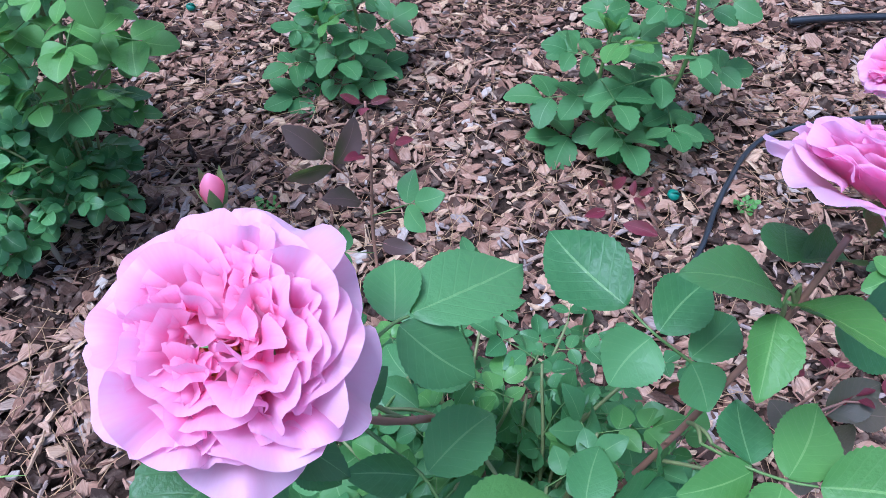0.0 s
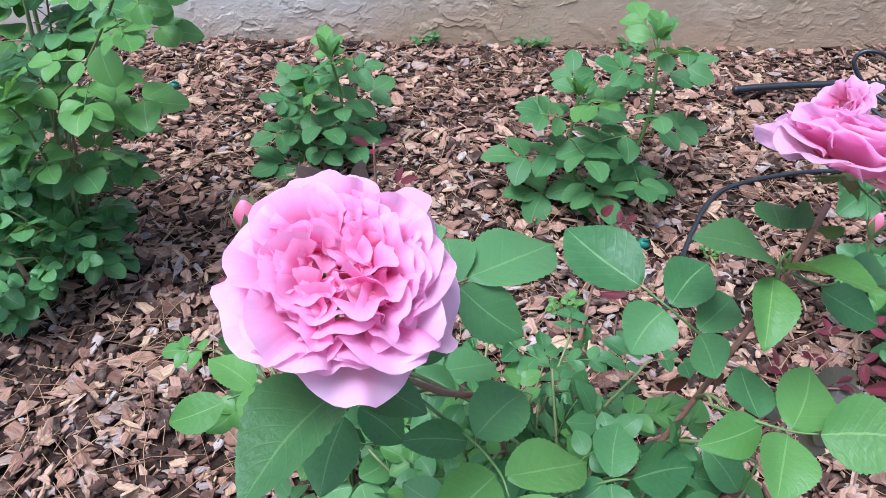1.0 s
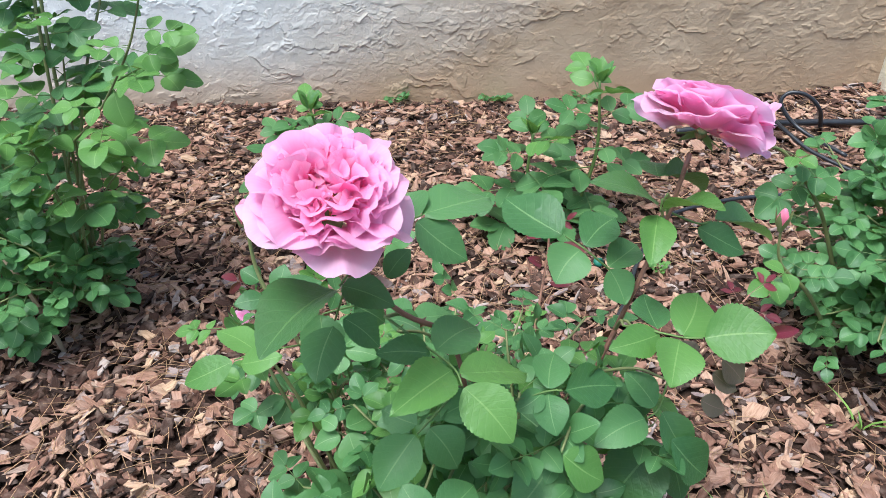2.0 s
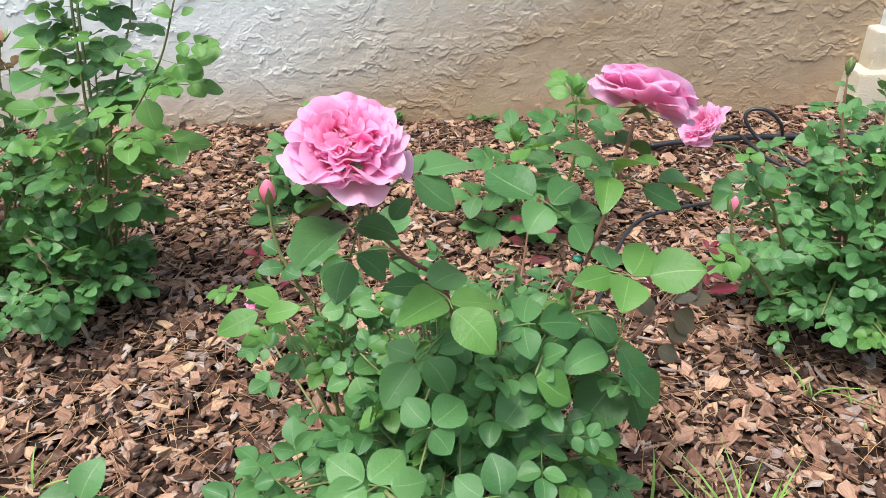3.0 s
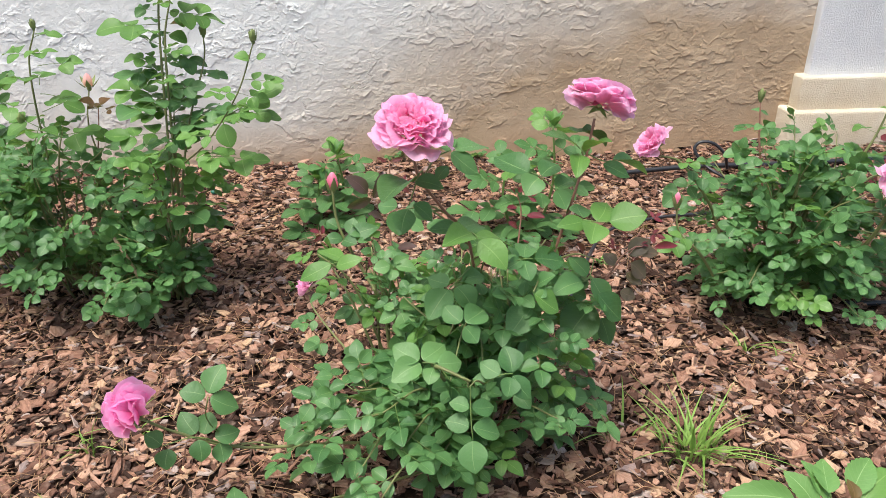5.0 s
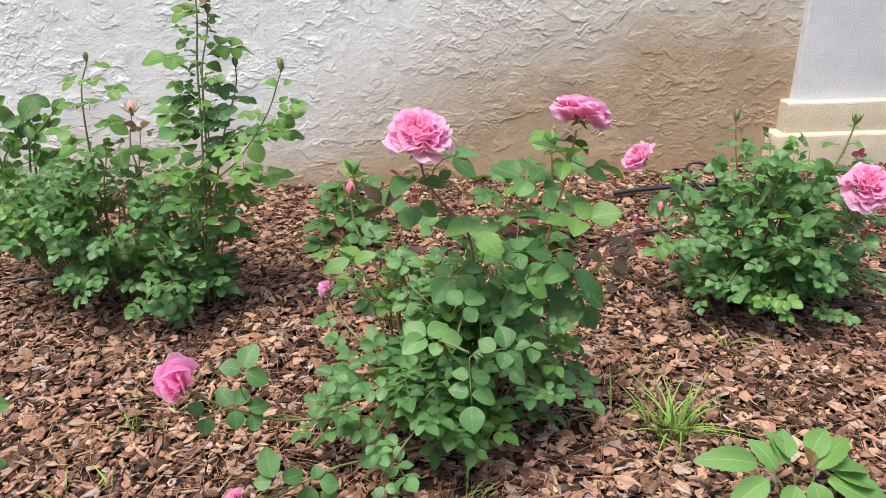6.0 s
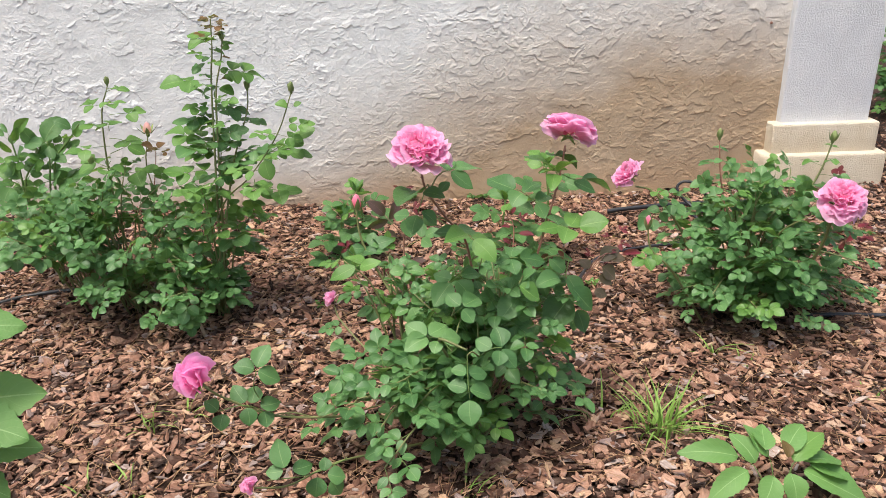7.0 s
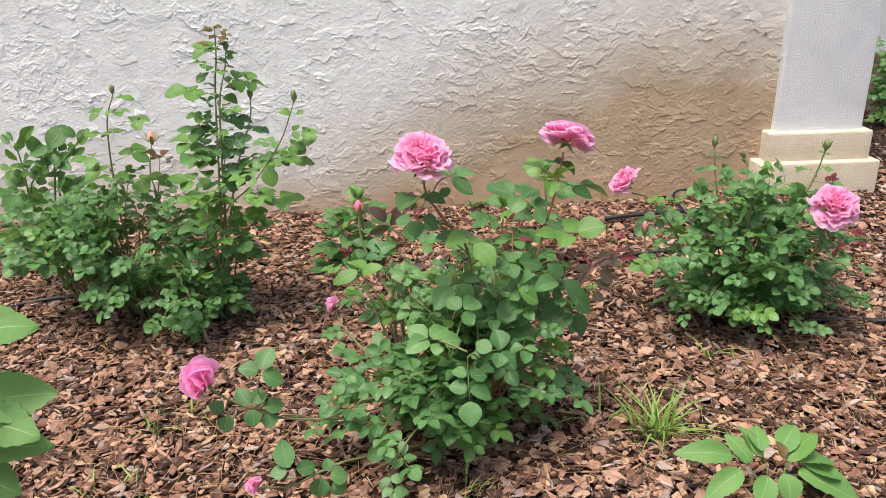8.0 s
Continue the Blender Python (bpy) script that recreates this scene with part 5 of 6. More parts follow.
# ---- dahlias by the wall ----
def dahlia(at, height, stems, spread, seed, label, size=(0.13, 0.19), turn=0.0):
    plant = Plant("dahlia", at, label, "dahlia", "dahlias", "dahlia")
    luck = random.Random(seed)
    for s in range(stems):
        a = 6.28 * s / stems + turn
        foot = Vector(at) + Vector((0.03 * math.cos(a), 0.03 * math.sin(a), -0.005))
        top = Vector(at) + Vector((spread * math.cos(a), spread * 0.6 * math.sin(a), height * (1 - 0.6 * s / stems)))
        line = plant.cane([foot, foot.lerp(top, 0.5) + Vector((luck.gauss(0, 0.01), luck.gauss(0, 0.01), 0.01)), top], 0.0046, 0.0026, STALK)
        pairs = 6
        for k in range(pairs):
            f = 0.12 + 0.86 * k / (pairs - 1)
            p = line[min(len(line) - 1, int(f * (len(line) - 1)))]
            for side in (0, 1):
                b = a + 1.57 * k + 3.14159 * side + luck.uniform(-0.3, 0.3)
                steep = 0.15 + 1.3 * max(0, f - 0.55)
                out = Vector((math.cos(b), math.sin(b), steep)).normalized()
                plant.leaf(p, p + out * luck.uniform(*size) * (1.0 - 0.5 * max(0, f - 0.5)), (out.x * 0.3, out.y * 0.3 - 0.3, 1), 2 if k % 3 else 1, LEAF_YOUNG if f > 0.85 and side == 0 else LEAF_BLUE, None, 1.12, luck.random())
        for k in range(6):
            b = 2.4 * k + a
            out = Vector((math.cos(b) * 0.5, math.sin(b) * 0.5, 1.0)).normalized()
            plant.leaf(line[-1] - UP * 0.008, line[-1] + out * luck.uniform(0.035, 0.05), (math.cos(b) * -0.8, math.sin(b) * -0.8 - 0.3, 0.5), 0, LEAF_YOUNG if k % 2 else LEAF_BLUE, "narrow", 1.0, luck.random())
    plant.finish()
    return plant


dahlia((-0.192, 1.28, 0.0), 0.225, 2, 0.03, 1, "young dahlia plant with broad grey-green leaves", (0.10, 0.14), 0.4)
dahlia((0.345, 1.09, 0.005), 0.325, 2, 0.065, 2, "bushy dahlia plant with broad grey-green leaves", (0.11, 0.16), 0.15)
far_dahlia = Plant("dahlia", (-1.10, 1.25, 0.0), "tall leafy dahlia plant with upright toothed leaves beside the wall", "dahlia", "dahlias", "dahlia")
for top, bend in (((-1.150, 1.250, 0.485), (-1.145, 1.250, 0.282)), ((-1.072, 1.250, 0.449), (-1.140, 1.250, 0.330)), ((-1.051, 1.250, 0.462), (-1.075, 1.250, 0.300)), ((-0.952, 1.250, 0.509), (-1.045, 1.250, 0.390))):
    far_dahlia.cane([(-1.10, 1.25, 0.0), Vector((-1.10, 1.25, 0.0)).lerp(Vector(bend), 0.55), bend, Vector(bend).lerp(Vector(top), 0.6) + Vector((0.004, 0, 0.006)), top], 0.0038, 0.002, STALK)
    for k in range(6):
        a = 2.4 * k + 9 * top[0]
        at = Vector(bend).lerp(Vector(top), k / 6)
        out = Vector((math.cos(a) * 0.8, math.sin(a) * 0.6, 0.55))
        far_dahlia.leaf(at, at + out * (0.085 - 0.005 * k), (0.3 * math.cos(a), -0.6, 0.8), 0 if k > 3 else 1, LEAF_BLUE if k % 3 else LEAF_YOUNG, None, 1.1, 660 + k)
far_dahlia.leaf((-1.150, 1.250, 0.485), (-1.175, 1.270, 0.521), (-0.30, -0.8, 0.5), 0, LEAF_BLUE, "narrow", 1.0, 600)
far_dahlia.leaf((-1.146, 1.250, 0.479), (-1.081, 1.220, 0.543), (0.30, -0.8, 0.5), 0, LEAF_YOUNG, "narrow", 1.0, 601)
far_dahlia.leaf((-1.158, 1.250, 0.475), (-1.197, 1.270, 0.512), (-0.30, -0.8, 0.5), 0, LEAF_BLUE, "narrow", 1.0, 602)
far_dahlia.leaf((-1.146, 1.250, 0.457), (-1.121, 1.220, 0.513), (0.30, -0.8, 0.5), 0, LEAF_YOUNG, "narrow", 1.0, 603)
far_dahlia.leaf((-1.161, 1.250, 0.458), (-1.205, 1.270, 0.456), (-0.30, -0.8, 0.5), 0, LEAF_BLUE, "narrow", 1.0, 604)
far_dahlia.leaf((-1.151, 1.250, 0.423), (-1.167, 1.220, 0.477), (-0.30, -0.8, 0.5), 0, LEAF_YOUNG, "narrow", 1.0, 605)
far_dahlia.leaf((-1.148, 1.250, 0.400), (-1.191, 1.270, 0.368), (-0.30, -0.8, 0.5), 0, LEAF_YOUNG, None, 1.15, 606)
far_dahlia.leaf((-1.126, 1.250, 0.456), (-1.065, 1.220, 0.465), (0.30, -0.8, 0.5), 0, LEAF_BLUE, None, 1.15, 607)
far_dahlia.leaf((-1.072, 1.250, 0.449), (-1.012, 1.270, 0.514), (0.30, -0.8, 0.5), 0, LEAF_BLUE, None, 1.15, 608)
far_dahlia.leaf((-1.073, 1.250, 0.446), (-1.102, 1.220, 0.495), (-0.30, -0.8, 0.5), 0, LEAF_BLUE, None, 1.15, 609)
far_dahlia.leaf((-1.072, 1.250, 0.435), (-1.115, 1.270, 0.415), (-0.30, -0.8, 0.5), 0, LEAF_BLUE, None, 1.15, 610)
far_dahlia.leaf((-1.052, 1.250, 0.456), (-1.034, 1.220, 0.423), (0.30, -0.8, 0.5), 0, LEAF_BLUE, None, 1.15, 611)
far_dahlia.leaf((-1.056, 1.250, 0.434), (-1.096, 1.270, 0.414), (-0.30, -0.8, 0.5), 0, LEAF_BLUE, None, 1.15, 612)
far_dahlia.leaf((-1.057, 1.250, 0.422), (-1.010, 1.220, 0.416), (0.30, -0.8, 0.5), 0, LEAF_BLUE, None, 1.15, 613)
far_dahlia.leaf((-1.062, 1.250, 0.382), (-1.010, 1.270, 0.325), (0.30, -0.8, 0.5), 0, LEAF_BLUE, None, 1.15, 614)
far_dahlia.leaf((-0.981, 1.250, 0.469), (-0.948, 1.220, 0.502), (0.30, -0.8, 0.5), 0, LEAF_YOUNG, "narrow", 1.0, 615)
far_dahlia.leaf((-0.984, 1.250, 0.466), (-1.019, 1.270, 0.455), (-0.30, -0.8, 0.5), 0, LEAF_YOUNG, None, 1.15, 616)
far_dahlia.leaf((-0.953, 1.250, 0.507), (-0.935, 1.220, 0.522), (0.30, -0.8, 0.5), 0, LEAF_BLUE, "narrow", 1.0, 617)
far_dahlia.leaf((-1.141, 1.250, 0.411), (-1.123, 1.270, 0.427), (0.30, -0.8, 0.5), 0, LEAF_BLUE, None, 1.15, 618)
far_dahlia.leaf((-1.027, 1.250, 0.426), (-1.033, 1.220, 0.457), (-0.30, -0.8, 0.5), 0, LEAF_BLUE, None, 1.15, 619)
far_dahlia.leaf((-1.140, 1.250, 0.341), (-1.193, 1.270, 0.397), (-0.30, -0.8, 0.5), 0, LEAF_BLUE, None, 1.15, 620)
for k in range(14):
    a = 2.4 * k
    foot = Vector((-1.10, 1.25, 0.10 + 0.018 * k))
    far_dahlia.leaf(foot, foot + Vector((0.15 * math.cos(a), 0.13 * math.sin(a), 0.05)), (0.3 * math.cos(a), -0.4, 1), 1, LEAF_BLUE, None, 1.1, 640 + k)
far_dahlia.finish()


# ---- broad-leaved seedlings at the front of the bed ----
seedling = Plant("broadleaf_plant", (0.54, -0.07, 0.0), "low plant with light green toothed leaves and reddish stalks", "garden plant", "broad-leaved plants", "broad")
for x in (-0.02, 0.0, 0.02, 0.035):
    seedling.cane([(0.54 + 0.4 * x, -0.07, -0.004), (0.54 + x, -0.065, 0.04)], 0.003, 0.0024, CANE_RED)
seedling.spray(((0.496, -0.060, 0.051), (0.480, -0.040, 0.085), (0.455, -0.030, 0.101)), (((0.458, -0.030, 0.101), (0.351, -0.020, 0.124), 0.052), ((0.466, -0.050, 0.087), (0.381, -0.085, 0.064), 0.050), ((0.489, -0.035, 0.084), (0.457, 0.000, 0.131), 0.046),), LEAF_LIME)
seedling.spray(((0.517, -0.060, 0.038), (0.519, -0.035, 0.076), (0.509, -0.030, 0.105)), (((0.506, -0.030, 0.106), (0.525, 0.015, 0.135), 0.049), ((0.546, -0.030, 0.097), (0.603, 0.010, 0.128), 0.052), ((0.509, -0.060, 0.075), (0.472, -0.100, 0.050), 0.052), ((0.516, -0.030, 0.089), (0.486, 0.010, 0.141), 0.035),), LEAF_LIME)
seedling.spray(((0.532, -0.060, 0.035), (0.557, -0.040, 0.074), (0.568, -0.035, 0.081)), (((0.571, -0.035, 0.081), (0.674, -0.020, 0.077), 0.043), ((0.570, -0.050, 0.071), (0.702, -0.095, 0.020), 0.062), ((0.540, -0.060, 0.078), (0.537, -0.100, 0.039), 0.053), ((0.589, -0.040, 0.076), (0.680, -0.050, 0.047), 0.041),), LEAF_LIME)
seedling.spray(((0.543, -0.060, 0.033), (0.556, -0.040, 0.080)), (((0.556, -0.040, 0.083), (0.630, -0.010, 0.125), 0.040),), LEAF_YOUNG)
seedling.spray(((0.543, -0.060, 0.033), (0.556, -0.040, 0.080)), (((0.547, -0.040, 0.092), (0.552, -0.015, 0.116), 0.026),), LEAF_COPPER)
seedling.finish()
tall_leafy = Plant("broadleaf_plant", (-0.822, -0.07, 0.0), "tall plant with soft light green toothed leaves", "garden plant", "broad-leaved plants", "broad")
tall_leafy.cane([(-0.822, -0.07, -0.005), (-0.817, -0.075, 0.2), (-0.812, -0.08, 0.40), (-0.807, -0.085, 0.53)], 0.0045, 0.002, STALK)
tall_leafy.leaf((-0.812, -0.08, 0.395), (-0.662, -0.10, 0.425), (0.1, -0.55, 0.8), 0, LEAF_LIME)
tall_leafy.leaf((-0.812, -0.08, 0.380), (-0.677, -0.13, 0.395), (0.1, -0.6, 0.8), 0, LEAF_LIME)
tall_leafy.leaf((-0.812, -0.08, 0.340), (-0.672, -0.10, 0.362), (0.1, -0.5, 0.85), 0, LEAF_LIME)
tall_leafy.leaf((-0.812, -0.08, 0.330), (-0.717, -0.14, 0.305), (0.1, -0.6, 0.7), 0, LEAF_LIME)
tall_leafy.leaf((-0.812, -0.08, 0.50), (-0.668, -0.09, 0.538), (0.1, -0.4, 0.9), 0, LEAF_LIME)
for k in range(8):
    a = 2.1 + 0.42 * k
    p = Vector((-0.812, -0.08, 0.30 + 0.03 * k))
    tall_leafy.leaf(p, p + Vector((math.cos(a) * 0.11, math.sin(a) * 0.11, 0.01)), (math.cos(a) * 0.3, math.sin(a) * 0.3, 1), 0, LEAF_LIME)
tall_leafy.finish()


# ---- grass and weeds ----
def grass_tuft(at, blades, length, seed, label, spread=0.03):
    tuft = thing("grass_tuft", at, label, "grass", "grass tufts")
    luck = random.Random(seed)
    for k in range(blades):
        a = luck.uniform(0, 6.28)
        out = Vector((math.cos(a), math.sin(a), 0))
        long = length * luck.uniform(0.3, 1.15)
        bow = luck.uniform(0.2, 1.25)
        foot = out * luck.uniform(0, spread) + Vector((luck.gauss(0, spread * 0.4), 0, -0.004))
        across = Vector((-out.y, out.x, 0))
        verts, faces = [], []
        for i in range(7):
            v = i / 6
            p = foot + UP * long * v * (1 - 0.42 * bow * v) + out * long * bow * v * v
            w = 0.0024 * (1 - v ** 2.2) + 0.0002
            verts += [p - across * w, p + UP * -0.0006 + out * 0.0006, p + across * w]
        for i in range(6):
            q = i * 3
            faces += [(q, q + 1, q + 4, q + 3), (q + 1, q + 2, q + 5, q + 4)]
        under("blade", mesh_of("blade", verts, faces, GRASS), tuft, Matrix.Identity(4))
    return tuft


grass_tuft((0.405, 0.19, 0.0), 80, 0.125, 1, "clump of bright green grass growing in the mulch", 0.045)
grass_tuft((-0.675, 0.40, 0.0), 9, 0.09, 2, "few thin grass blades in the mulch", 0.02)
grass_tuft((-0.60, 0.44, 0.0), 6, 0.10, 3, "few thin grass blades in the mulch", 0.025)
grass_tuft((0.665, 0.465, 0.0), 7, 0.09, 4, "few thin grass blades in the mulch", 0.012)
grass_tuft((-0.03, 0.07, 0.0), 9, 0.07, 5, "few thin grass blades in the mulch", 0.05)
grass_tuft((-0.70, 0.19, 0.0), 16, 0.055, 6, "few thin grass blades in the mulch", 0.09)
grass_tuft((0.72, 0.40, 0.0), 6, 0.05, 7, "few thin grass blades in the mulch", 0.05)
grass_tuft((0.30, 0.26, 0.0), 9, 0.10, 8, "few thin grass blades in the mulch", 0.04)
grass_tuft((0.92, 0.22, 0.0), 7, 0.05, 9, "few thin grass blades in the mulch", 0.05)


def weed(at, size, seed, label, material=LEAF_BLUE):
    plant = Plant("weed", at, label, "weed", "small weeds", "small")
    luck = random.Random(seed)
    for k in range(6):
        a = 2.4 * k
        out = Vector((math.cos(a), math.sin(a), luck.uniform(0.3, 1.1))).normalized()
        plant.leaf(plant.at, plant.at + out * size * luck.uniform(0.7, 1.1), UP, 2 if k % 2 else 1, material, None, 1.0, luck.random())
    plant.finish()


weed((0.32, 1.755, 0.01), 0.06, 1, "small dark weed at the foot of the wall")
weed((0.05, 1.785, 0.01), 0.05, 2, "small weed at the foot of the wall", LEAF)
weed((0.58, 1.715, 0.01), 0.05, 3, "small weed at the foot of the wall", LEAF)
weed((0.215, 0.78, 0.01), 0.045, 4, "small weed sprouting through the mulch", LEAF_YOUNG)
weed((-0.30, 0.93, 0.0), 0.03, 5, "tiny weed sprouting through the mulch", LEAF_YOUNG)
weed((0.50, 0.90, 0.01), 0.03, 6, "tiny weed sprouting through the mulch", LEAF_YOUNG)

# ---- hoses, stakes and other small things ----


def hose(name, points, radius, label, category="irrigation hose"):
    line = smooth_line(points, 10)
    verts, faces = tube(line, radius, radius, 10)
    return tagged(new(name, mesh_of(name, verts, faces, HOSE)), label, category)


hose("supply_hose", [(0.755, 1.455, 0.026), (0.809, 1.455, 0.03), (0.92, 1.452, 0.034), (1.05, 1.44, 0.038), (1.3, 1.40, 0.042), (1.7, 1.36, 0.045)], 0.0085, "thick black irrigation hose lying along the wall")
hose("drip_hose", [(1.10, 1.25, 0.035), (1.045, 1.38, 0.05), (1.005, 1.42, 0.10), (1.02, 1.425, 0.128), (1.06, 1.41, 0.127), (1.10, 1.40, 0.09), (1.13, 1.42, 0.03)], 0.0052, "thin black drip hose looping off the bed")
hose("drip_hose", [(1.0, 1.42, 0.055), (1.005, 1.36, 0.05), (1.03, 1.28, 0.036), (1.08, 1.18, 0.03), (1.12, 1.10, 0.026)], 0.005, "thin black drip hose lying on the mulch")
hose("drip_hose", [(0.36, 0.74, 0.012), (0.411, 0.814, 0.014), (0.45, 0.89, 0.016), (0.491, 0.958, 0.018), (0.55, 1.04, 0.018), (0.62, 1.09, 0.018), (0.76, 1.12, 0.02), (0.92, 1.12, 0.02)], 0.0046, "thin black drip hose curving over the mulch")
hose("drip_hose", [(1.0, 0.60, 0.008), (1.12, 0.57, 0.012), (1.3, 0.52, 0.013), (1.6, 0.45, 0.013)], 0.006, "thin black drip hose lying on the mulch")
hose("drip_hose", [(-1.6, 1.0, 0.012), (-1.4, 1.07, 0.014), (-1.252, 1.125, 0.014), (-1.18, 1.16, 0.014), (-1.05, 1.18, 0.012), (-0.85, 1.15, 0.0)], 0.006, "thin black drip hose lying on the mulch")


def stake(points, radius, material, label, name, category):
    verts, faces = tube(smooth_line(points, 3), radius, radius * 0.9, 8, 0)
    return tagged(new(name, mesh_of(name, verts, faces, material, smooth=False)), label, category)


stake([(-0.612, 0.825, -0.01), (-0.645, 0.85, 0.12), (-0.688, 0.870, 0.228)], 0.0045, WOOD, "short weathered wooden stake in the rose bush", "stake", "stake")


def emitter(at, label):
    top = thing("drip_emitter", at, label, "drip emitter")
    verts, faces, _ = lathe(((0.003, -0.01), (0.003, 0.012), (0.010, 0.014), (0.011, 0.019), (0.007, 0.023), (0.003, 0.024)), 10)
    under("body", mesh_of("emitter_body", verts, faces, GREEN_PLASTIC), top, pose(0, 0, 0, 18, 12, 0))
    verts, faces = tube([Vector((-0.008, 0, 0.019)), Vector((0.0, 0.0, 0.030)), Vector((0.010, 0, 0.020))], 0.002, 0.002, 6)
    under("loop", mesh_of("emitter_loop", verts, faces, GREEN_PLASTIC), top, pose(0, 0, 0, 18, 12, 0))


# brown spot of unknown kind, given the shape of a screw head
screw = thing("screw", (1.421, 1.642, 0.652), "small brown spot on the stucco wall, shaped as a screw head", "screw")
verts, faces, _ = lathe(((0.003, -0.012), (0.003, 0.0), (0.0055, 0.001), (0.005, 0.003), (0.002, 0.004)), 10)
under("head", mesh_of("brown_spot", verts, faces, CANE_RED), screw, pose(0, 0, 0, 90, 0, -6.84))
emitter((-0.564, 1.59, 0.005), "small green plastic drip emitter on the mulch")
emitter((0.385, 0.93, 0.005), "small green plastic drip emitter on the mulch")

# shrub seen past the column
shrub = Plant("shrub", (2.86, 2.55, 0.0), "leafy green shrub with violet flower spikes beyond the column", "shrub", "", "small", 120)
shrub.crown((2.86, 2.55, 0.24), (0.30, 0.26, 0.26), 34, 6, (0.09, 0.13), 71, fresh=0.25, low=-0.7)
for k in range(7):
    a = 2.4 * k
    foot = Vector((2.80 + 0.10 * math.cos(a), 2.52 + 0.08 * math.sin(a), 0.30))
    top = foot + Vector((0.04 * math.cos(a), 0.03 * math.sin(a), 0.26 + 0.03 * (k % 3)))
    line = shrub.cane([foot, foot.lerp(top, 0.6), top], 0.003, 0.0015, STALK, 0, "flower_stalk")
    verts, faces = [], []
    for q in range(22):
        p = line[-1].lerp(line[len(line) // 2], q / 24) - shrub.at
        v, f, _ = lathe(((0.002, -0.006), (0.006, 0.0), (0.004, 0.007)), 5)
        b = 2.4 * q
        off = p + Vector((0.008 * math.cos(b), 0.008 * math.sin(b), 0))
        faces += [tuple(len(verts) + i for i in g) for g in f]
        verts += [Vector(c) + off for c in v]
    under("flower_spike", mesh_of("flower_spike", verts, faces, VIOLET), shrub.ob, Matrix.Identity(4), "violet flower spike")
shrub.finish()


# ---- loose pine bark ----
def chip_outline(luck, long, wide, thick):
    """A flat ragged flake of bark: seven-sided, split at the ends, its upper face smaller and uneven."""
    verts = []
    wear = [(luck.uniform(-0.20, 0.16) * long, luck.uniform(-0.26, 0.24) * wide) for _ in range(SIDES)]
    warp = luck.uniform(-0.5, 0.5) * thick
    for ring, grow in ((0, 1.0), (1, 0.88)):
        for k in range(SIDES):
            a = 2 * math.pi * (k + 0.5) / SIDES
            c = math.cos(a)
            verts.append([c * long * 0.5 * grow + wear[k][0], math.sin(a) * wide * 0.5 * grow + wear[k][1], thick * ring + warp * c * c + (luck.uniform(-0.35, 0.4) * thick if ring else 0)])
    return verts


SIDES = 7
CHIP_FACES = [(7, 8, 9, 10), (7, 10, 11), (7, 11, 12, 13)] + [(k, (k + 1) % 7, 7 + (k + 1) % 7, 7 + k) for k in range(7)]


def chip_size(luck):
    """Broad flakes, narrow splinters and small shards."""
    pick = luck.random()
    if pick < 0.36:
        long = min(0.044, max(0.015, luck.lognormvariate(-3.58, 0.30)))
        return long, long * luck.uniform(0.45, 0.85), luck.uniform(0.0014, 0.0030)
    if pick < 0.64:
        long = min(0.068, max(0.018, luck.lognormvariate(-3.5, 0.4)))
        return long, long * luck.uniform(0.10, 0.24), luck.uniform(0.0016, 0.0034)
    long = luck.uniform(0.008, 0.022)
    return long, long * luck.uniform(0.35, 0.8), luck.uniform(0.0012, 0.0028)


def chip_pose(luck, x, y):
    flat = 15 if luck.random() < 0.7 else 32
    return pose(x, y, rise(x, y) + luck.uniform(-0.005, 0.014), luck.gauss(0, flat), luck.gauss(0, flat * 0.8), luck.uniform(0, 360))


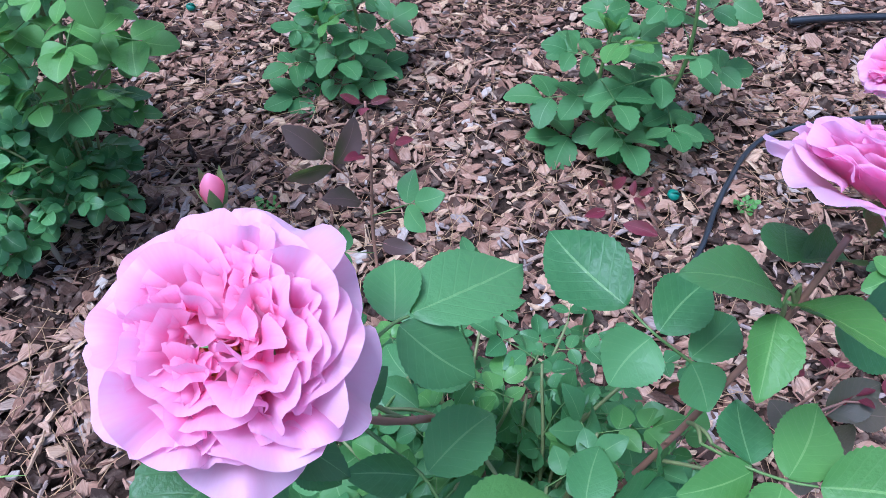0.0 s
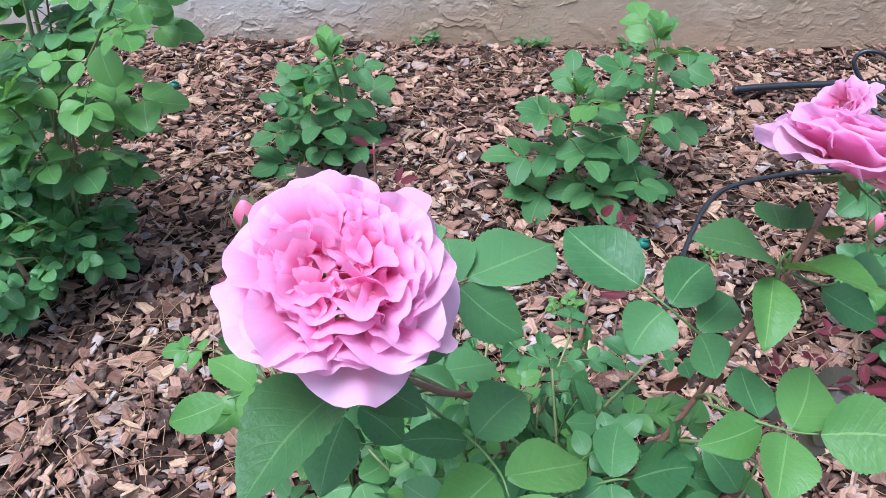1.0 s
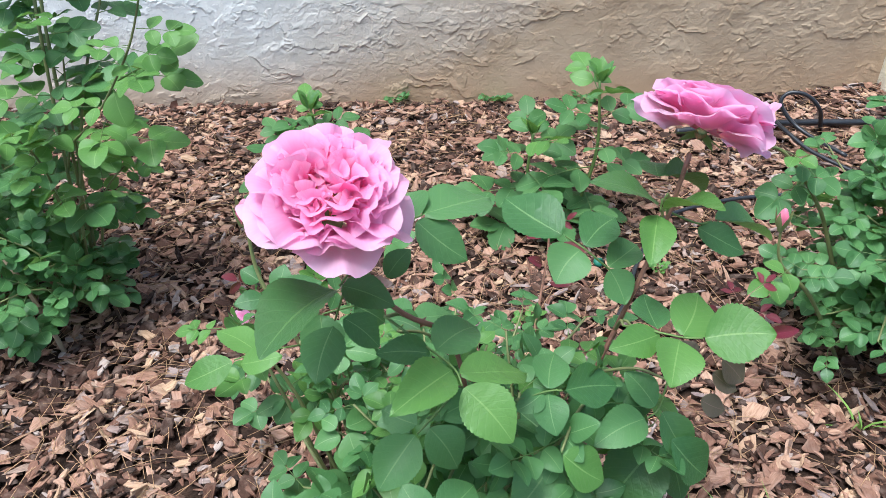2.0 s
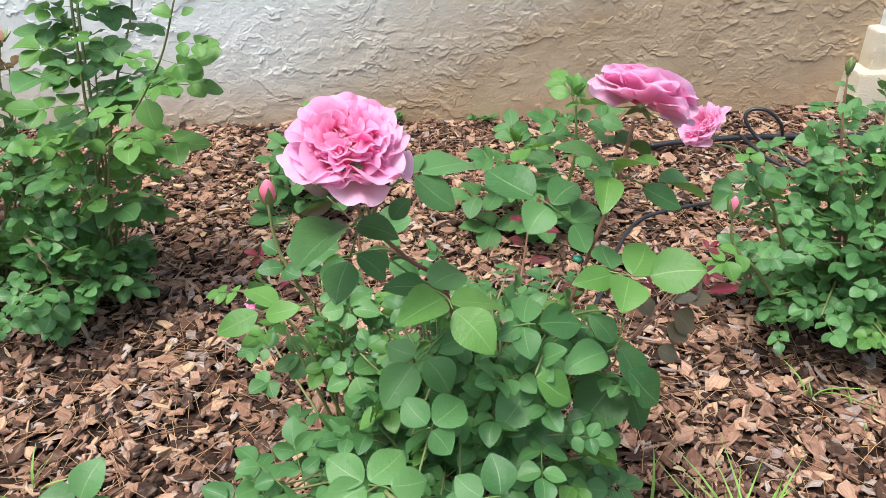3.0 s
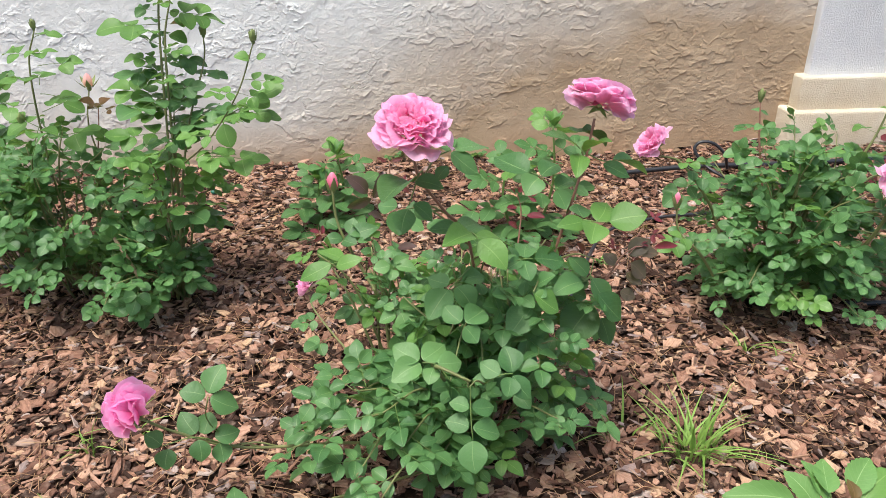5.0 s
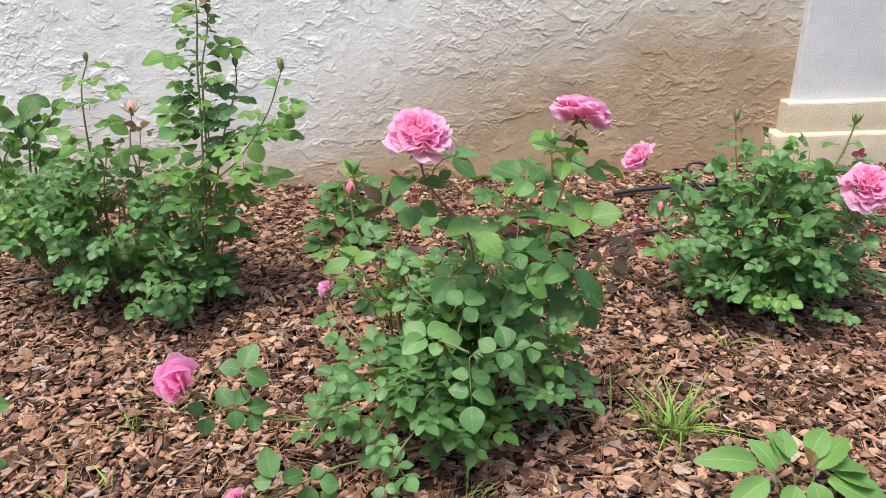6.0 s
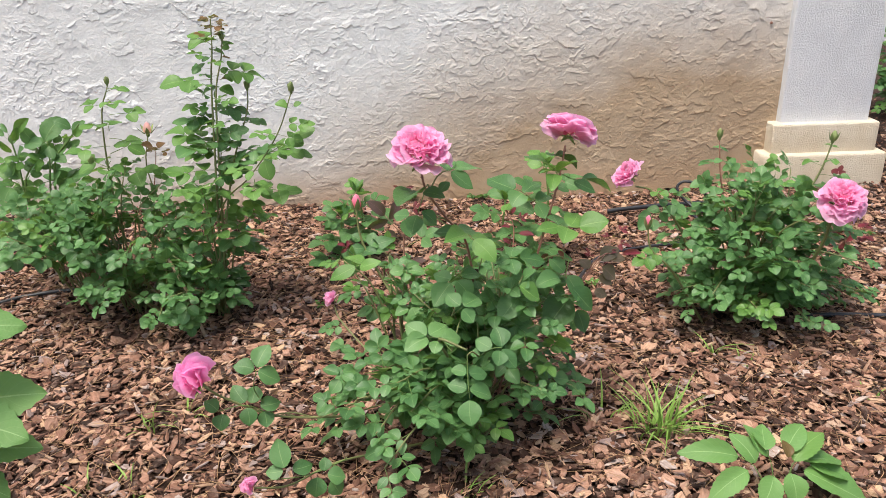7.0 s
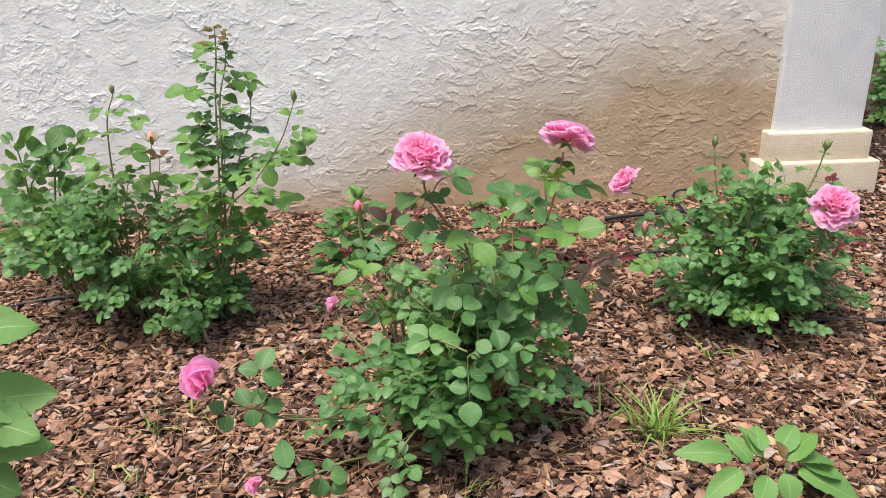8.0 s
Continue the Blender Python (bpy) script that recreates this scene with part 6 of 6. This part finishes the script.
def bark_mulch():
    luck = random.Random(99)
    # pieces that lie nearest, each on its own
    kinds = []
    for _ in range(16):
        long, wide, thick = chip_size(luck)
        long, wide = min(long, 0.042), min(wide, 0.022)
        verts = chip_outline(luck, long, wide, thick)
        uvs = [(v[0] * 14, v[1] * 14 + 0.37 * len(kinds)) for v in verts]
        kinds.append(mesh_of("bark_chip", verts, CHIP_FACES, BARK, uvs, False))
    for _ in range(300):
        x, y = luck.uniform(-0.75, 0.75), luck.uniform(-0.15, 0.75)
        m = chip_pose(luck, x, y)
        m.translation.z += 0.006
        under("bark_chip", luck.choice(kinds), ground, m)
    verts, faces, uvs = [], [], []
    count = 0
    while count < 80000:
        x, y = luck.uniform(-2.6, 3.4), luck.uniform(-1.5, 3.0)
        # thickest round the rose bushes, thinning out towards the sides of the bed
        away = math.hypot(max(0.0, abs(x - 0.1) - 1.1), max(0.0, 0.05 - y))
        if luck.random() > math.exp(-1.7 * away * away) + 0.06:
            continue
        if y > 1.80 - 0.12 * x and x < 1.96:
            continue
        long, wide, thick = chip_size(luck)
        shape = chip_outline(luck, long, wide, thick)
        m = chip_pose(luck, x, y)
        s = len(verts)
        off = luck.uniform(0, 9)
        for v in shape:
            verts.append(m @ Vector(v))
            uvs.append((v[0] * 14 + off, v[1] * 14 + off))
        faces += [tuple(s + i for i in f) for f in CHIP_FACES]
        count += 1
    ob = under("bark_mulch", mesh_of("bark_mulch", verts, faces, BARK, uvs, False), ground, Matrix.Identity(4), "loose brown pine bark chips")
    tagged(ob, kind="stuff")


def pine_straw():
    luck = random.Random(5)
    verts, faces = [], []
    for _ in range(4200):
        x, y = luck.uniform(-1.4, 1.7), luck.uniform(-0.6, 1.8)
        if y > 1.77 - 0.12 * x:
            continue
        a = luck.uniform(0, 6.28)
        long = luck.uniform(0.05, 0.16)
        way = Vector((math.cos(a), math.sin(a), 0))
        bow = Vector((-way.y, way.x, 0)) * luck.uniform(-0.02, 0.02)
        z = rise(x, y) + luck.uniform(0.008, 0.016)
        p = Vector((x, y, z))
        line = [p, p + way * long * 0.5 + bow + UP * luck.uniform(0, 0.008), p + way * long + UP * luck.uniform(-0.006, 0.008)]
        v, f = tube(line, 0.0007, 0.0005, 3)
        s = len(verts)
        verts += v
        faces += [tuple(s + i for i in q) for q in f]
    tagged(under("pine_straw", mesh_of("pine_straw", verts, faces, STRAW), ground, Matrix.Identity(4), "dry brown pine needles"), kind="stuff")


bark_mulch()
pine_straw()
